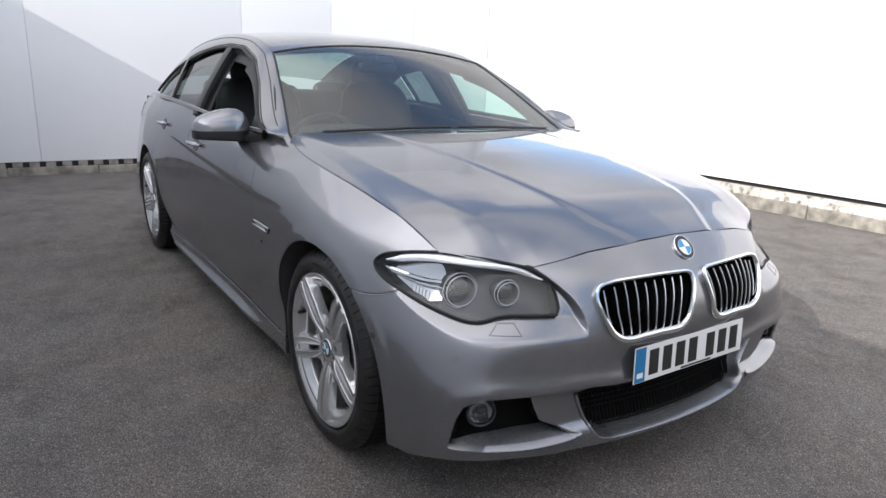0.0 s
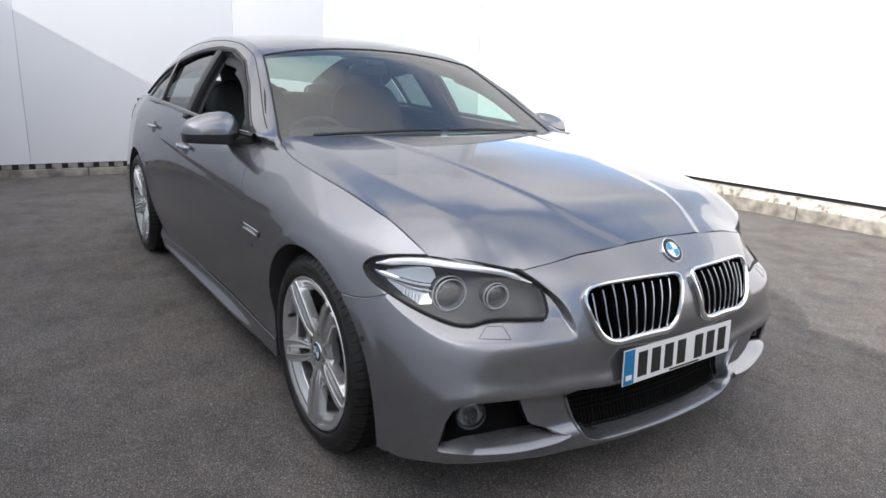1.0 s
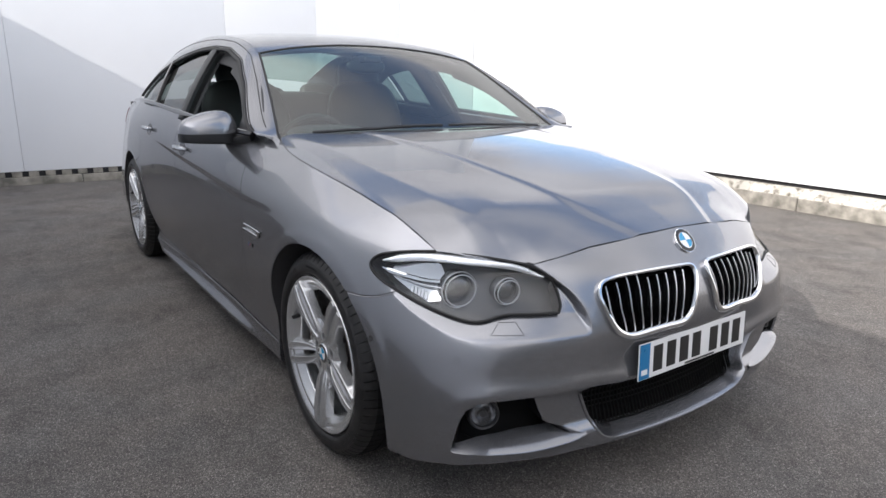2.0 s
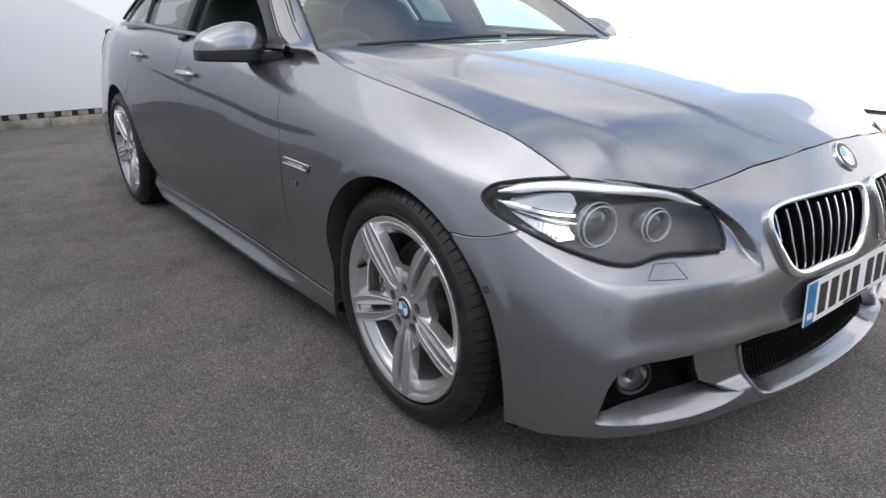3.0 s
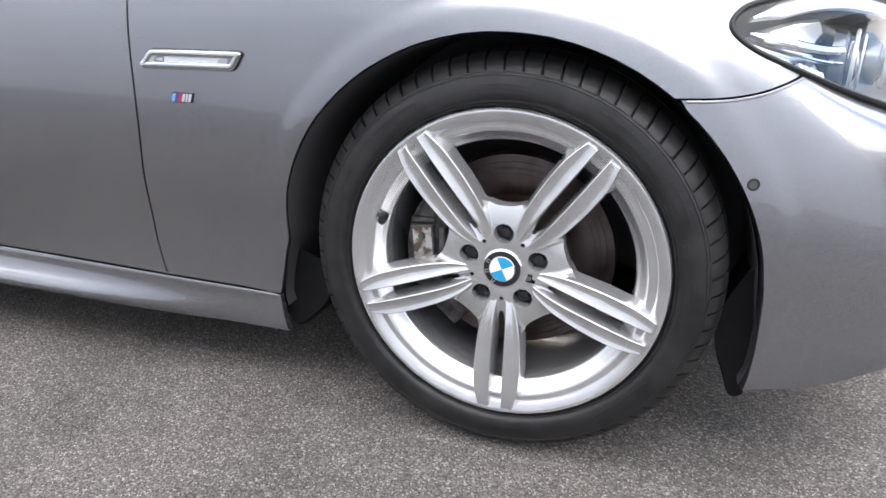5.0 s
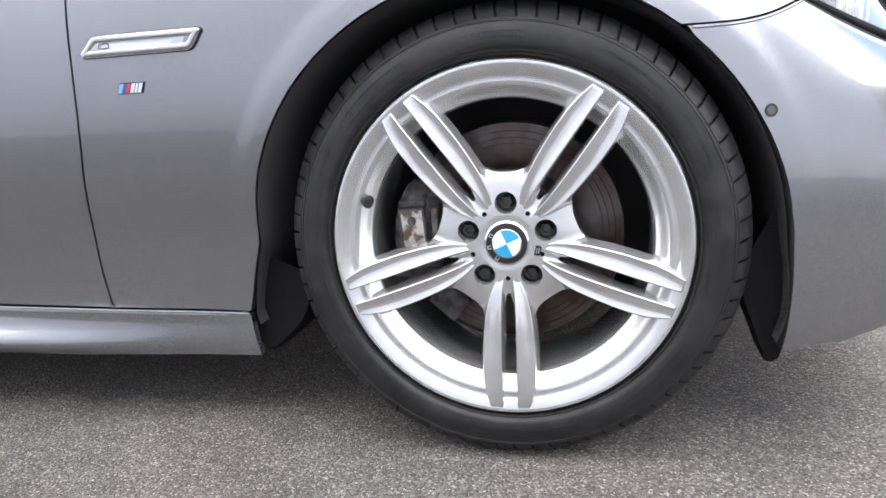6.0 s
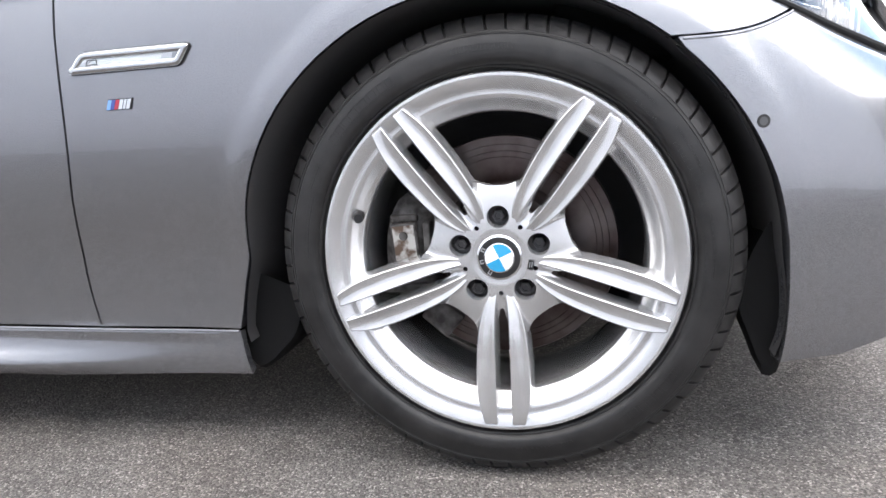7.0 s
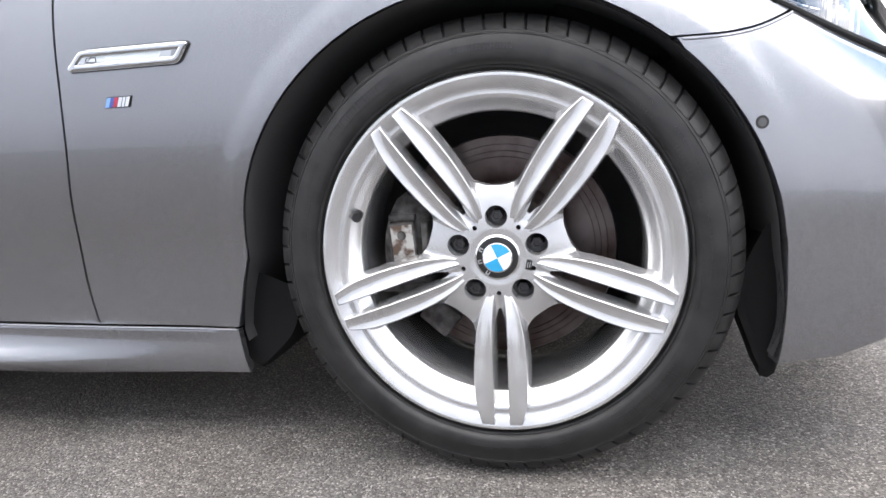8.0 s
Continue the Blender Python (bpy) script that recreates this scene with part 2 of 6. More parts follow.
def make_asphalt():
    """Rolled stone chippings in dark binder, with stains and worn patches."""
    m = material("worn_asphalt", (0.1, 0.1, 0.1), 0.85, spec=0.18)
    nt = m.node_tree
    co = node(m, "ShaderNodeTexCoord")
    stones = node(m, "ShaderNodeTexVoronoi", Scale=330.0)
    coarse = node(m, "ShaderNodeTexVoronoi", Scale=120.0)
    grit = node(m, "ShaderNodeTexNoise", Scale=520.0, Detail=3.0)
    patch = node(m, "ShaderNodeTexNoise", Scale=0.9, Detail=5.0)
    stain = node(m, "ShaderNodeTexNoise", Scale=6.5, Detail=8.0, Roughness=0.65)
    tint = node(m, "ShaderNodeTexNoise", Scale=2.3, Detail=4.0)
    blot = node(m, "ShaderNodeTexNoise", Scale=3.1, Detail=9.0, Roughness=0.68)
    for n in (stones, coarse, grit, patch, stain, tint, blot):
        wire(m, co, "Object", n, "Vector")
    split = nt.nodes.new("ShaderNodeSeparateColor")
    nt.links.new(stones.outputs["Color"], split.inputs["Color"])
    tone = nt.nodes.new("ShaderNodeValToRGB")
    ramp = tone.color_ramp
    ramp.elements[0].position, ramp.elements[0].color = 0.05, (0.072, 0.069, 0.066, 1)
    ramp.elements[1].position, ramp.elements[1].color = 0.985, (0.36, 0.345, 0.328, 1)
    mid = ramp.elements.new(0.55)
    mid.color = (0.142, 0.1365, 0.130, 1)
    high = ramp.elements.new(0.88)
    high.color = (0.196, 0.188, 0.179, 1)
    wire(m, split, "Red", tone, "Fac")

    def scaled(source, lo, hi, a, b):
        r = nt.nodes.new("ShaderNodeMapRange")
        r.inputs["From Min"].default_value, r.inputs["From Max"].default_value = lo, hi
        r.inputs["To Min"].default_value, r.inputs["To Max"].default_value = a, b
        wire(m, source, "Fac", r, "Value")
        return r

    def times(a, b):
        r = nt.nodes.new("ShaderNodeMath")
        r.operation = "MULTIPLY"
        wire(m, a, "Result" if "Result" in a.outputs else "Value", r, 0)
        wire(m, b, "Result" if "Result" in b.outputs else "Value", r, 1)
        return r

    level = times(times(times(scaled(blot, .47, .66, 1.08, .79), scaled(patch, .3, .7, .90, 1.12)), scaled(stain, .34, .66, .86, 1.06)), scaled(grit, .3, .7, .8, 1.2))
    shade = nt.nodes.new("ShaderNodeVectorMath")
    shade.operation = "SCALE"
    wire(m, tone, "Color", shade, 0)
    wire(m, level, "Value", shade, "Scale")
    warm = nt.nodes.new("ShaderNodeMix")
    warm.data_type, warm.blend_type = "RGBA", "MULTIPLY"
    warm.inputs["B"].default_value = (1.055, 0.99, 0.945, 1)
    nt.links.new(shade.outputs[0], warm.inputs["A"])
    wire(m, scaled(tint, .36, .60, 0.25, 0.75), "Result", warm, "Factor")
    wire(m, warm, "Result", bsdf(m), "Base Color")
    add = nt.nodes.new("ShaderNodeMath")
    add.operation = "ADD"
    wire(m, stones, "Distance", add, 0)
    wire(m, coarse, "Distance", add, 1)
    b = node(m, "ShaderNodeBump", Strength=0.85, Distance=0.003)
    b.invert = True
    wire(m, add, "Value", b, "Height")
    wire(m, b, "Normal", bsdf(m), "Normal")
    return m


ASPHALT = make_asphalt()
PANEL_WHITE = material("white_wall_cladding", (0.80, 0.81, 0.83), 0.5)
mottled(PANEL_WHITE, (0.70, 0.71, 0.73), (0.73, 0.74, 0.76), 0.9)
CONCRETE = material("kerb_concrete", (0.33, 0.31, 0.27), 0.85)
mottled(CONCRETE, (0.15, 0.142, 0.122), (0.32, 0.298, 0.258), 9.0, second=2.0)
bumped(CONCRETE, 160.0, 0.5, 0.003)
ADDED_GREY = material("added_wall_grey", (0.40, 0.40, 0.40), 0.85)
mottled(ADDED_GREY, (0.20, 0.20, 0.20), (0.27, 0.266, 0.26), 3.0, second=0.5)
PALE_GREY = material("pale_grey_cladding", (0.46, 0.465, 0.48), 0.6)
mottled(PALE_GREY, (0.68, 0.682, 0.69), (0.74, 0.742, 0.75), 1.2)
# dark tone for sheets behind gaps, the openings' shade put into colour
DARK_GAP = material("gap_shade", (0.02, 0.02, 0.022), 0.9)

# ---- the car's shape: front to +x, its right side to -y, origin under the front axle ----
def spline(knots, values, at):
    """Natural cubic spline through the knots; values may have several columns."""
    k, v, q = np.asarray(knots, float), np.asarray(values, float), np.asarray(at, float)
    n, h = len(k), np.diff(k)
    a, r = np.zeros((n, n)), np.zeros(v.shape)
    a[0, 0] = a[-1, -1] = 1
    hh = h.reshape(-1, *([1] * (v.ndim - 1)))
    slope = np.diff(v, axis=0) / hh
    for i in range(1, n - 1):
        a[i, i - 1], a[i, i], a[i, i + 1] = h[i - 1], 2 * (h[i - 1] + h[i]), h[i]
        r[i] = 6 * (slope[i] - slope[i - 1])
    m = np.linalg.solve(a, r)
    i = np.clip(np.searchsorted(k, q) - 1, 0, n - 2)
    e = lambda z: np.reshape(z, np.shape(z) + (1,) * (v.ndim - 1))
    w, s = e(q - k[i]), e(h[i])
    lo, hi = v[i], v[i + 1]
    return lo + w * ((hi - lo) / s - s * (2 * m[i] + m[i + 1]) / 6) + w**2 * m[i] / 2 + w**3 * (m[i + 1] - m[i]) / (6 * s)


def gentle(knots, values, at):
    """Monotone cubic through the knots, without overshoot."""
    k, v, q = np.asarray(knots, float), np.asarray(values, float), np.asarray(at, float)
    h, d = np.diff(k), np.diff(v) / np.diff(k)
    t = np.zeros(len(k))
    t[0], t[-1] = d[0], d[-1]
    for i in range(1, len(k) - 1):
        if d[i - 1] * d[i] > 0:
            w1, w2 = 2 * h[i] + h[i - 1], h[i] + 2 * h[i - 1]
            t[i] = (w1 + w2) / (w1 / d[i - 1] + w2 / d[i])
    i = np.clip(np.searchsorted(k, q) - 1, 0, len(k) - 2)
    u = (q - k[i]) / h[i]
    out = (1 + 2 * u) * (1 - u) ** 2 * v[i] + u * (1 - u) ** 2 * h[i] * t[i] + u * u * (3 - 2 * u) * v[i + 1] + u * u * (u - 1) * h[i] * t[i + 1]
    out = np.where(q < k[0], v[0] + (q - k[0]) * t[0], out)
    return np.where(q > k[-1], v[-1] + (q - k[-1]) * t[-1], out)


def eased(x):
    x = np.clip(x, 0, 1)
    return x * x * (3 - 2 * x)


# plan outline at the widest height, from the middle of the nose round the right side to the tail
PLAN = [(0.765, 0), (0.757, -0.20), (0.722, -0.40), (0.655, -0.59), (0.56, -0.735), (0.43, -0.85), (0.29, -0.908), (0.12, -0.932),
        (-0.1, -0.937), (-0.5, -0.931), (-1.2, -0.925), (-2.0, -0.928), (-2.7, -0.935), (-3.1, -0.935), (-3.5, -0.915), (-3.85, -0.84),
        (-4.04, -0.66), (-4.11, -0.34), (-4.12, 0)]
chord = np.concatenate([[0], np.cumsum(np.hypot(*np.diff(np.array(PLAN), axis=0).T))])
fine = spline(chord, PLAN, np.linspace(0, chord[-1], 2400))
run = np.concatenate([[0], np.cumsum(np.hypot(*np.diff(fine, axis=0).T))])
REACH = run[-1]


def outline(s):
    return np.stack([np.interp(s, run, fine[:, 0]), np.interp(s, run, fine[:, 1])], -1)


def s_at_x(x):
    """Run along the outline at the place x on the right flank."""
    return np.interp(-np.asarray(x, float), -fine[150:-200, 0], run[150:-200])


def s_at_y(y):
    """Run along the outline at the place y on the nose."""
    return np.interp(np.abs(y), -fine[:400, 1], run[:400])


# sections: at a run s, ten pairs of height and inward set
SECTIONS = []


def section(s, *pairs):
    SECTIONS.append((float(s), np.array(pairs, float)))


section(0.00, (.10, .060), (.15, .012), (.21, .004), (.33, .012), (.43, .026), (.53, -.010), (.60, -.002), (.685, .030), (.735, .078), (.785, .115))
section(s_at_y(.25), (.10, .060), (.15, .014), (.21, .006), (.33, .012), (.43, .018), (.53, -.006), (.60, -.001), (.675, .029), (.725, .068), (.775, .112))
section(s_at_y(.42), (.10, .060), (.15, .012), (.21, .002), (.33, -.004), (.42, -.012), (.52, -.016), (.60, .010), (.665, .036), (.715, .066), (.760, .105))
section(s_at_y(.60), (.10, .030), (.15, -.004), (.21, -.022), (.33, -.034), (.42, -.040), (.52, -.034), (.575, -.014), (.645, .044), (.70, .072), (.752, .110))
section(s_at_x(.50), (.10, .040), (.15, .008), (.21, -.004), (.33, -.018), (.42, -.028), (.52, -.024), (.59, -.002), (.65, .032), (.71, .058), (.770, .100))
section(s_at_x(.28), (.12, .022), (.17, .013), (.22, .007), (.33, .000), (.44, -.003), (.54, -.001), (.62, .006), (.69, .026), (.75, .060), (.829, .140))
section(s_at_x(.00), (.12, .060), (.17, .050), (.22, .040), (.33, .020), (.45, .006), (.57, .000), (.68, .000), (.76, .018), (.83, .066), (.893, .165))
section(s_at_x(-.35), (.11, .072), (.14, .052), (.215, .056), (.33, .045), (.45, .016), (.58, .003), (.70, .002), (.78, .008), (.88, .060), (.948, .160))
section(s_at_x(-.65), (.11, .073), (.138, .049), (.215, .060), (.33, .050), (.45, .020), (.58, .005), (.715, .001), (.785, .004), (.89, .036), (.985, .140))
section(s_at_x(-1.2), (.11, .075), (.136, .044), (.218, .072), (.33, .052), (.45, .022), (.60, .006), (.745, .001), (.815, .003), (.90, .024), (.985, .070))
section(s_at_x(-2.2), (.12, .075), (.155, .044), (.24, .072), (.34, .050), (.46, .020), (.64, .005), (.820, .003), (.888, .010), (.96, .036), (1.045, .082))
section(s_at_x(-2.97), (.13, .060), (.18, .045), (.25, .040), (.34, .020), (.47, .008), (.66, .012), (.850, .032), (.920, .052), (.98, .082), (1.055, .135))
section(s_at_x(-3.6), (.20, .060), (.26, .030), (.32, .020), (.40, .016), (.52, .028), (.70, .055), (.860, .088), (.930, .108), (.985, .138), (1.045, .185))
section(s_at_x(-3.95), (.22, .080), (.28, .030), (.34, .020), (.42, .040), (.54, .045), (.72, .060), (.860, .080), (.930, .090), (.985, .110), (1.04, .155))
section(REACH, (.22, .080), (.28, .030), (.34, .010), (.42, .000), (.54, .010), (.72, .030), (.860, .040), (.930, .040), (.985, .050), (1.04, .090))

CELL = 0.005
grid_s = np.arange(-0.30, REACH + 0.001, CELL)
grid_z = np.arange(0.05, 1.15, CELL)
keys = np.array([k for k, _ in SECTIONS])
levels = np.stack([p for _, p in SECTIONS])
mirrored_keys = np.concatenate([-keys[3:0:-1], keys])
mirrored_levels = np.concatenate([levels[3:0:-1], levels])
at_s = np.stack([np.stack([gentle(mirrored_keys, mirrored_levels[:, i, c], grid_s) for c in (0, 1)], -1) for i in range(10)], 1)

# the wing's upper edge follows the bonnet's side edge
EDGE_X = np.array([-.59, -.41, -.13, .105, .306, .436])
EDGE_Y = np.array([.775, .822, .822, .797, .774, .747])
Z_MID = ([-.75, -.5, -.1, .25, .48, .58, .65, .72], [1.015, 1.003, .963, .902, .842, .810, .779, .735])
Z_EDGE = ([-.75, -.5, -.1, .2, .36, .434, .505, .578, .65, .72], [1.000, .972, .912, .852, .808, .768, .695, .56, .42, .30])


INNER_CREASE = ([-.75, -.55, -.30, 0, .26, .49, .64, .72], [.44, .43, .40, .350, .315, .270, .185, .14])
OUTER_CREASE = ([-.75, -.6, -.3, 0, .29, .43, .55, .72], [.735, .725, .695, .675, .640, .600, .55, .52])


def bonnet_raw(x, y):
    """Bonnet: a height over the plan, with a raised middle between two converging creases."""
    a = np.abs(y)
    mid, edge = gentle(*Z_MID, x), gentle(*Z_EDGE, x)
    crease = gentle(*INNER_CREASE, x)
    swell = 0.0060 / (1 + np.exp((a - crease) / 0.0070)) * np.clip((x + 0.75) / 0.3, 0, 1)
    outer = gentle(*OUTER_CREASE, x)
    slope = 0.775 - outer - 0.005 * np.log1p(np.exp(np.clip((a - outer) / 0.005, -40, 40)))
    swell = swell + 0.15 * np.maximum(slope, 0) * (1 - eased((x - .40) / .16)) + .014 * eased((x - .40) / .16) / (1 + np.exp((a - .42) / .045))
    z = edge + (mid - 0.018 - edge) * (1 - (a / 0.775) ** (2.3 + 1.4 * np.clip((x - .1) / .5, 0, 1))) + swell
    z = z - np.interp(a, [.50, .58, .65, .70, .745, .80], [.0, .005, .004, .012, .020, .022]) * eased((x - .25) / .18) - .004 * eased((x - .50) / .12)
    if NOSE:
        z = z + np.interp(a, NOSE[1], NOSE[2]) * eased((x - np.interp(a, NOSE[1], NOSE[0]) + .22) / .22)
    return np.stack([x, y, z], -1)


NOSE = []


def bonnet_edge(x):
    """Half width of the bonnet at x."""
    return spline(EDGE_X, EDGE_Y, x)


edge_x = np.linspace(-.59, .436, 120)
edge_p = bonnet_raw(edge_x, -bonnet_edge(edge_x))
near = ((edge_p[:, None, :2] - fine[None]) ** 2).sum(-1)
EDGE_S = run[near.argmin(1)][::-1]
EDGE_Z = edge_p[::-1, 2]
EDGE_D = np.sqrt(near.min(1))[::-1]
wing = (grid_s > EDGE_S[0]) & (grid_s < EDGE_S[-1])
at_s[wing, 9, 0] = np.interp(grid_s[wing], EDGE_S, EDGE_Z)
at_s[wing, 9, 1] = np.interp(grid_s[wing], EDGE_S, EDGE_D)
INSET = np.stack([gentle(row[:, 0], row[:, 1], grid_z) for row in at_s])


def blurred(a, sigma, axis):
    r = int(3 * sigma + 1)
    w = np.exp(-0.5 * (np.arange(-r, r + 1) / sigma) ** 2)
    w /= w.sum()
    pad = [(r, r) if i == axis else (0, 0) for i in range(2)]
    p = np.pad(a, pad, mode="reflect", reflect_type="odd")
    return sum(wi * np.take(p, np.arange(i, i + a.shape[axis]), axis) for i, wi in enumerate(w))


INSET = blurred(blurred(INSET, 4.0, 1), 8.0, 0)


# finer forms laid over the sections
RECESS_KEYS = ([.40, .563, .72, .80, .87, .93, .985, 1.05], [.550, .550, .553, .562, .584, .608, .634, .660])
STEP_KEYS = ([.50, .555, .60, .643, .69, .73], [.422, .428, .440, .466, .522, .585])
BROW_KEYS = ([0, .3, .43, .58, .66, .745, .80, .9], [.372, .380, .394, .398, .400, .395, .376, .33])
FLANK_LINE = ([1.2, 1.63, 2.05, 2.54, 2.94, 3.6, 4.4, 5.2], [.772, .778, .770, .802, .826, .872, .905, .91])


def fold(x, soft=0.06):
    """From 0 to 1 along a straight ramp with tight corners."""
    g = lambda q: soft * np.logaddexp(0, q / soft)
    return g(x) - g(x - 1)


def detail(s, z):
    # shelf under the headlamp and the step up to the nose beside it
    ledge, step = gentle(*RECESS_KEYS, s), gentle(*STEP_KEYS, z)
    at = [.72, .80, .87, .93, .985, 1.03]
    d = np.interp(s, at, [.028, .028, .024, .017, .008, .0]) * fold((z - ledge) / np.interp(s, at, [.044, .040, .034, .028, .020, .014])) * fold((s - step) / 0.017, 0.10) * (1 - eased((z - .69) / .05))
    # swelling brow over the lower openings, undercut below it
    front = 1 - eased((s - .69) / .15)
    brow = gentle(*BROW_KEYS, s)
    d = d - 0.010 * np.exp(-((z - brow - .012) / .030) ** 2) * front
    d = d + 0.026 * eased((brow - z) / .016) * eased((z - .235) / .04) * (1 - eased((s - .64) / .14))
    # skirt standing out under the doors, with a groove along its top
    sill = eased((s - 1.84) / .10) * (1 - eased((s - 3.74) / .12))
    d = d - sill * .017 * eased((s - 1.92) / .50) * (fold((.174 - z) / .026, .14) - fold((.142 - z) / .03, .14)) + sill * .004 * fold((.212 - z) / .02) + sill * .005 * np.exp(-((z - .2165) / .0045) ** 2)
    # line along the flank under the door handles
    line = gentle(*FLANK_LINE, s)
    below = np.clip(line - z, 0, 1)
    d = d + 0.0085 * eased(below / .028) * np.exp(-below / .06) * eased((s - 1.55) / .55) * (1 - eased((s - 4.8) / .4))
    # flared bands round the wheel openings
    x = 1.3875 - s
    for ax, ar in ((-.012, .388), (-2.915, .405)):
        r = np.hypot(x - ax, z - .315)
        d = d - 0.0032 * (1 - eased((r - ar - .024) / .034)) * eased((r - .2) / .1) * (z > .1)
    return d


def grid_value(a, s, z):
    i = np.clip((s - grid_s[0]) / CELL, 0, len(grid_s) - 1.001)
    j = np.clip((z - grid_z[0]) / CELL, 0, len(grid_z) - 1.001)
    i0, j0 = i.astype(int), j.astype(int)
    u, v = i - i0, j - j0
    return a[i0, j0] * (1 - u) * (1 - v) + a[i0 + 1, j0] * u * (1 - v) + a[i0, j0 + 1] * (1 - u) * v + a[i0 + 1, j0 + 1] * u * v


def corner(s, z):
    """The lower corner of the bumper stands out squarer than the plan's outline."""
    return 0.052 * np.exp(-((s - .795) / .13) ** 2) * (1 - eased((z - .25) / .45))


def skin_raw(s, z, plain=False):
    q = np.abs(s)
    c = outline(q)
    t = outline(np.minimum(q + 0.004, REACH)) - outline(np.maximum(q - 0.004, 0))
    t /= np.linalg.norm(t, axis=-1, keepdims=True)
    inward = np.stack([t[..., 1], -t[..., 0]], -1)
    set_in = grid_value(INSET, q, z) - corner(q, z)
    if not plain:
        set_in = set_in + detail(q, z)
    p = c + inward * set_in[..., None]
    return np.stack([p[..., 0], np.where(s < 0, -1, 1) * p[..., 1], z], -1)


def with_normals(raw, outward, e=0.006):
    def surf(a, b):
        a, b = np.asarray(a, float), np.asarray(b, float)
        n = np.cross(raw(a + e, b) - raw(a - e, b), raw(a, b + e) - raw(a, b - e))
        n /= np.linalg.norm(n, axis=-1, keepdims=True) + 1e-12
        p = raw(a, b)
        return p, np.where(((n * outward(p)).sum(-1) < 0)[..., None], -n, n)
    return surf


def away(p):
    return p - np.array([-1.6, 0, 0.3])


skin = with_normals(skin_raw, away, 0.003)
plain_skin = with_normals(lambda s, z: skin_raw(s, z, True), away)

bonnet = with_normals(bonnet_raw, lambda p: np.array([0, 0, 1.0]))
# the bonnet's front edge lies along the bumper's upper edge, level with it
lip_s = np.linspace(0, .59, 80)
lip = skin_raw(lip_s, np.interp(lip_s, [0, .175, .384, .59], [.782, .776, .759, .723]))
step_z = lip[:, 2] + .0005 - bonnet_raw(lip[:, 0], lip[:, 1])[:, 2]
NOSE += [lip[:, 0], -lip[:, 1], np.polyval(np.polyfit(lip[:, 1], step_z, 3), lip[:, 1])]

# cabin top: windscreen, roof and rear window as a height over the plan
TOP = ([-.50, -.65, -1.0, -1.34, -1.6, -2.0, -2.45, -2.9, -3.3, -3.7], [.950, 1.033, 1.228, 1.385, 1.436, 1.464, 1.450, 1.362, 1.200, 1.02])


def top_raw(x, y):
    a = np.abs(y)
    z = spline(np.asarray(TOP[0])[::-1], np.asarray(TOP[1])[::-1], x)
    return np.stack([x, y, z - 0.125 * a**2.2], -1)


top = with_normals(top_raw, lambda p: np.array([0, 0, 1.0]))


def flank_raw(x, z):
    """Side glass and door frames: leaning in towards the roof."""
    belt = 0.985 + 0.075 * np.clip((-x - 1.0) / 1.6, 0, 1)
    h = z - belt
    taper = 0.10 * np.clip((-x - 2.3) / 1.0, 0, 1) ** 2 + 0.035 * np.clip((x + 1.2) / 0.6, 0, 1) ** 2
    y = 0.862 - taper - 0.50 * h - 0.42 * np.clip(h, 0, 1) ** 2
    return np.stack([x, -y, z], -1)


flank = with_normals(flank_raw, lambda p: np.array([0, -1.0, 0.2]))

# ---- mesh helpers ----
from mathutils.geometry import delaunay_2d_cdt


def part(name, bm, mat, parent=None, label="", smooth=True, place=None):
    """Link a bmesh as one mesh object under a thing or a part."""
    me = bpy.data.meshes.new(name)
    bm.to_mesh(me)
    bm.free()
    for m in mat if isinstance(mat, (list, tuple)) else [mat]:
        me.materials.append(m)
    if smooth:
        me.polygons.foreach_set("use_smooth", [True] * len(me.polygons))
        me.set_sharp_from_angle(angle=radians(38))
    ob = new(name, me)
    if parent:
        ob.parent = parent
    if place is not None:
        ob.matrix_basis = place
    return tagged(ob, label)


def thing(name, label, category, group="", kind="", at=(0, 0, 0)):
    ob = new(name)
    ob.empty_display_size = 0.1
    ob.location = at
    return tagged(ob, label, category, group, kind)


def inside(poly, p):
    x, y = p[:, 0], p[:, 1]
    hit = np.zeros(len(p), bool)
    for (x0, y0), (x1, y1) in zip(poly, np.roll(poly, -1, axis=0)):
        cross = (y0 > y) != (y1 > y)
        with np.errstate(divide="ignore", invalid="ignore"):
            hit ^= cross & (x < (x1 - x0) * (y - y0) / (y1 - y0) + x0)
    return hit


def resample(poly, step):
    out = []
    p = np.asarray(poly, float)
    for a, b in zip(p, np.roll(p, -1, axis=0)):
        n = max(1, int(round(np.linalg.norm(b - a) / step)))
        out += [a + (b - a) * i / n for i in range(n)]
    return np.array(out)


def shrunk(poly, by):
    """The polygon drawn in by a small gap."""
    p = np.asarray(poly, float)
    area = (p[:, 0] * np.roll(p[:, 1], -1) - np.roll(p[:, 0], -1) * p[:, 1]).sum()
    d1, d2 = p - np.roll(p, 1, 0), np.roll(p, -1, 0) - p
    d1 = d1 / (np.linalg.norm(d1, axis=1, keepdims=True) + 1e-9)
    d2 = d2 / (np.linalg.norm(d2, axis=1, keepdims=True) + 1e-9)
    n = np.stack([-(d1 + d2)[:, 1], (d1 + d2)[:, 0]], 1)
    n /= np.linalg.norm(n, axis=1, keepdims=True) + 1e-9
    return p + n * by * (1 if area > 0 else -1)


def smooth_line(pts, n=8):
    """A smooth line through some points."""
    p = np.asarray(pts, float)
    k = np.concatenate([[0], np.cumsum(np.linalg.norm(np.diff(p, axis=0), axis=1))])
    return spline(k, p, np.linspace(0, k[-1], n * (len(p) - 1) + 1))


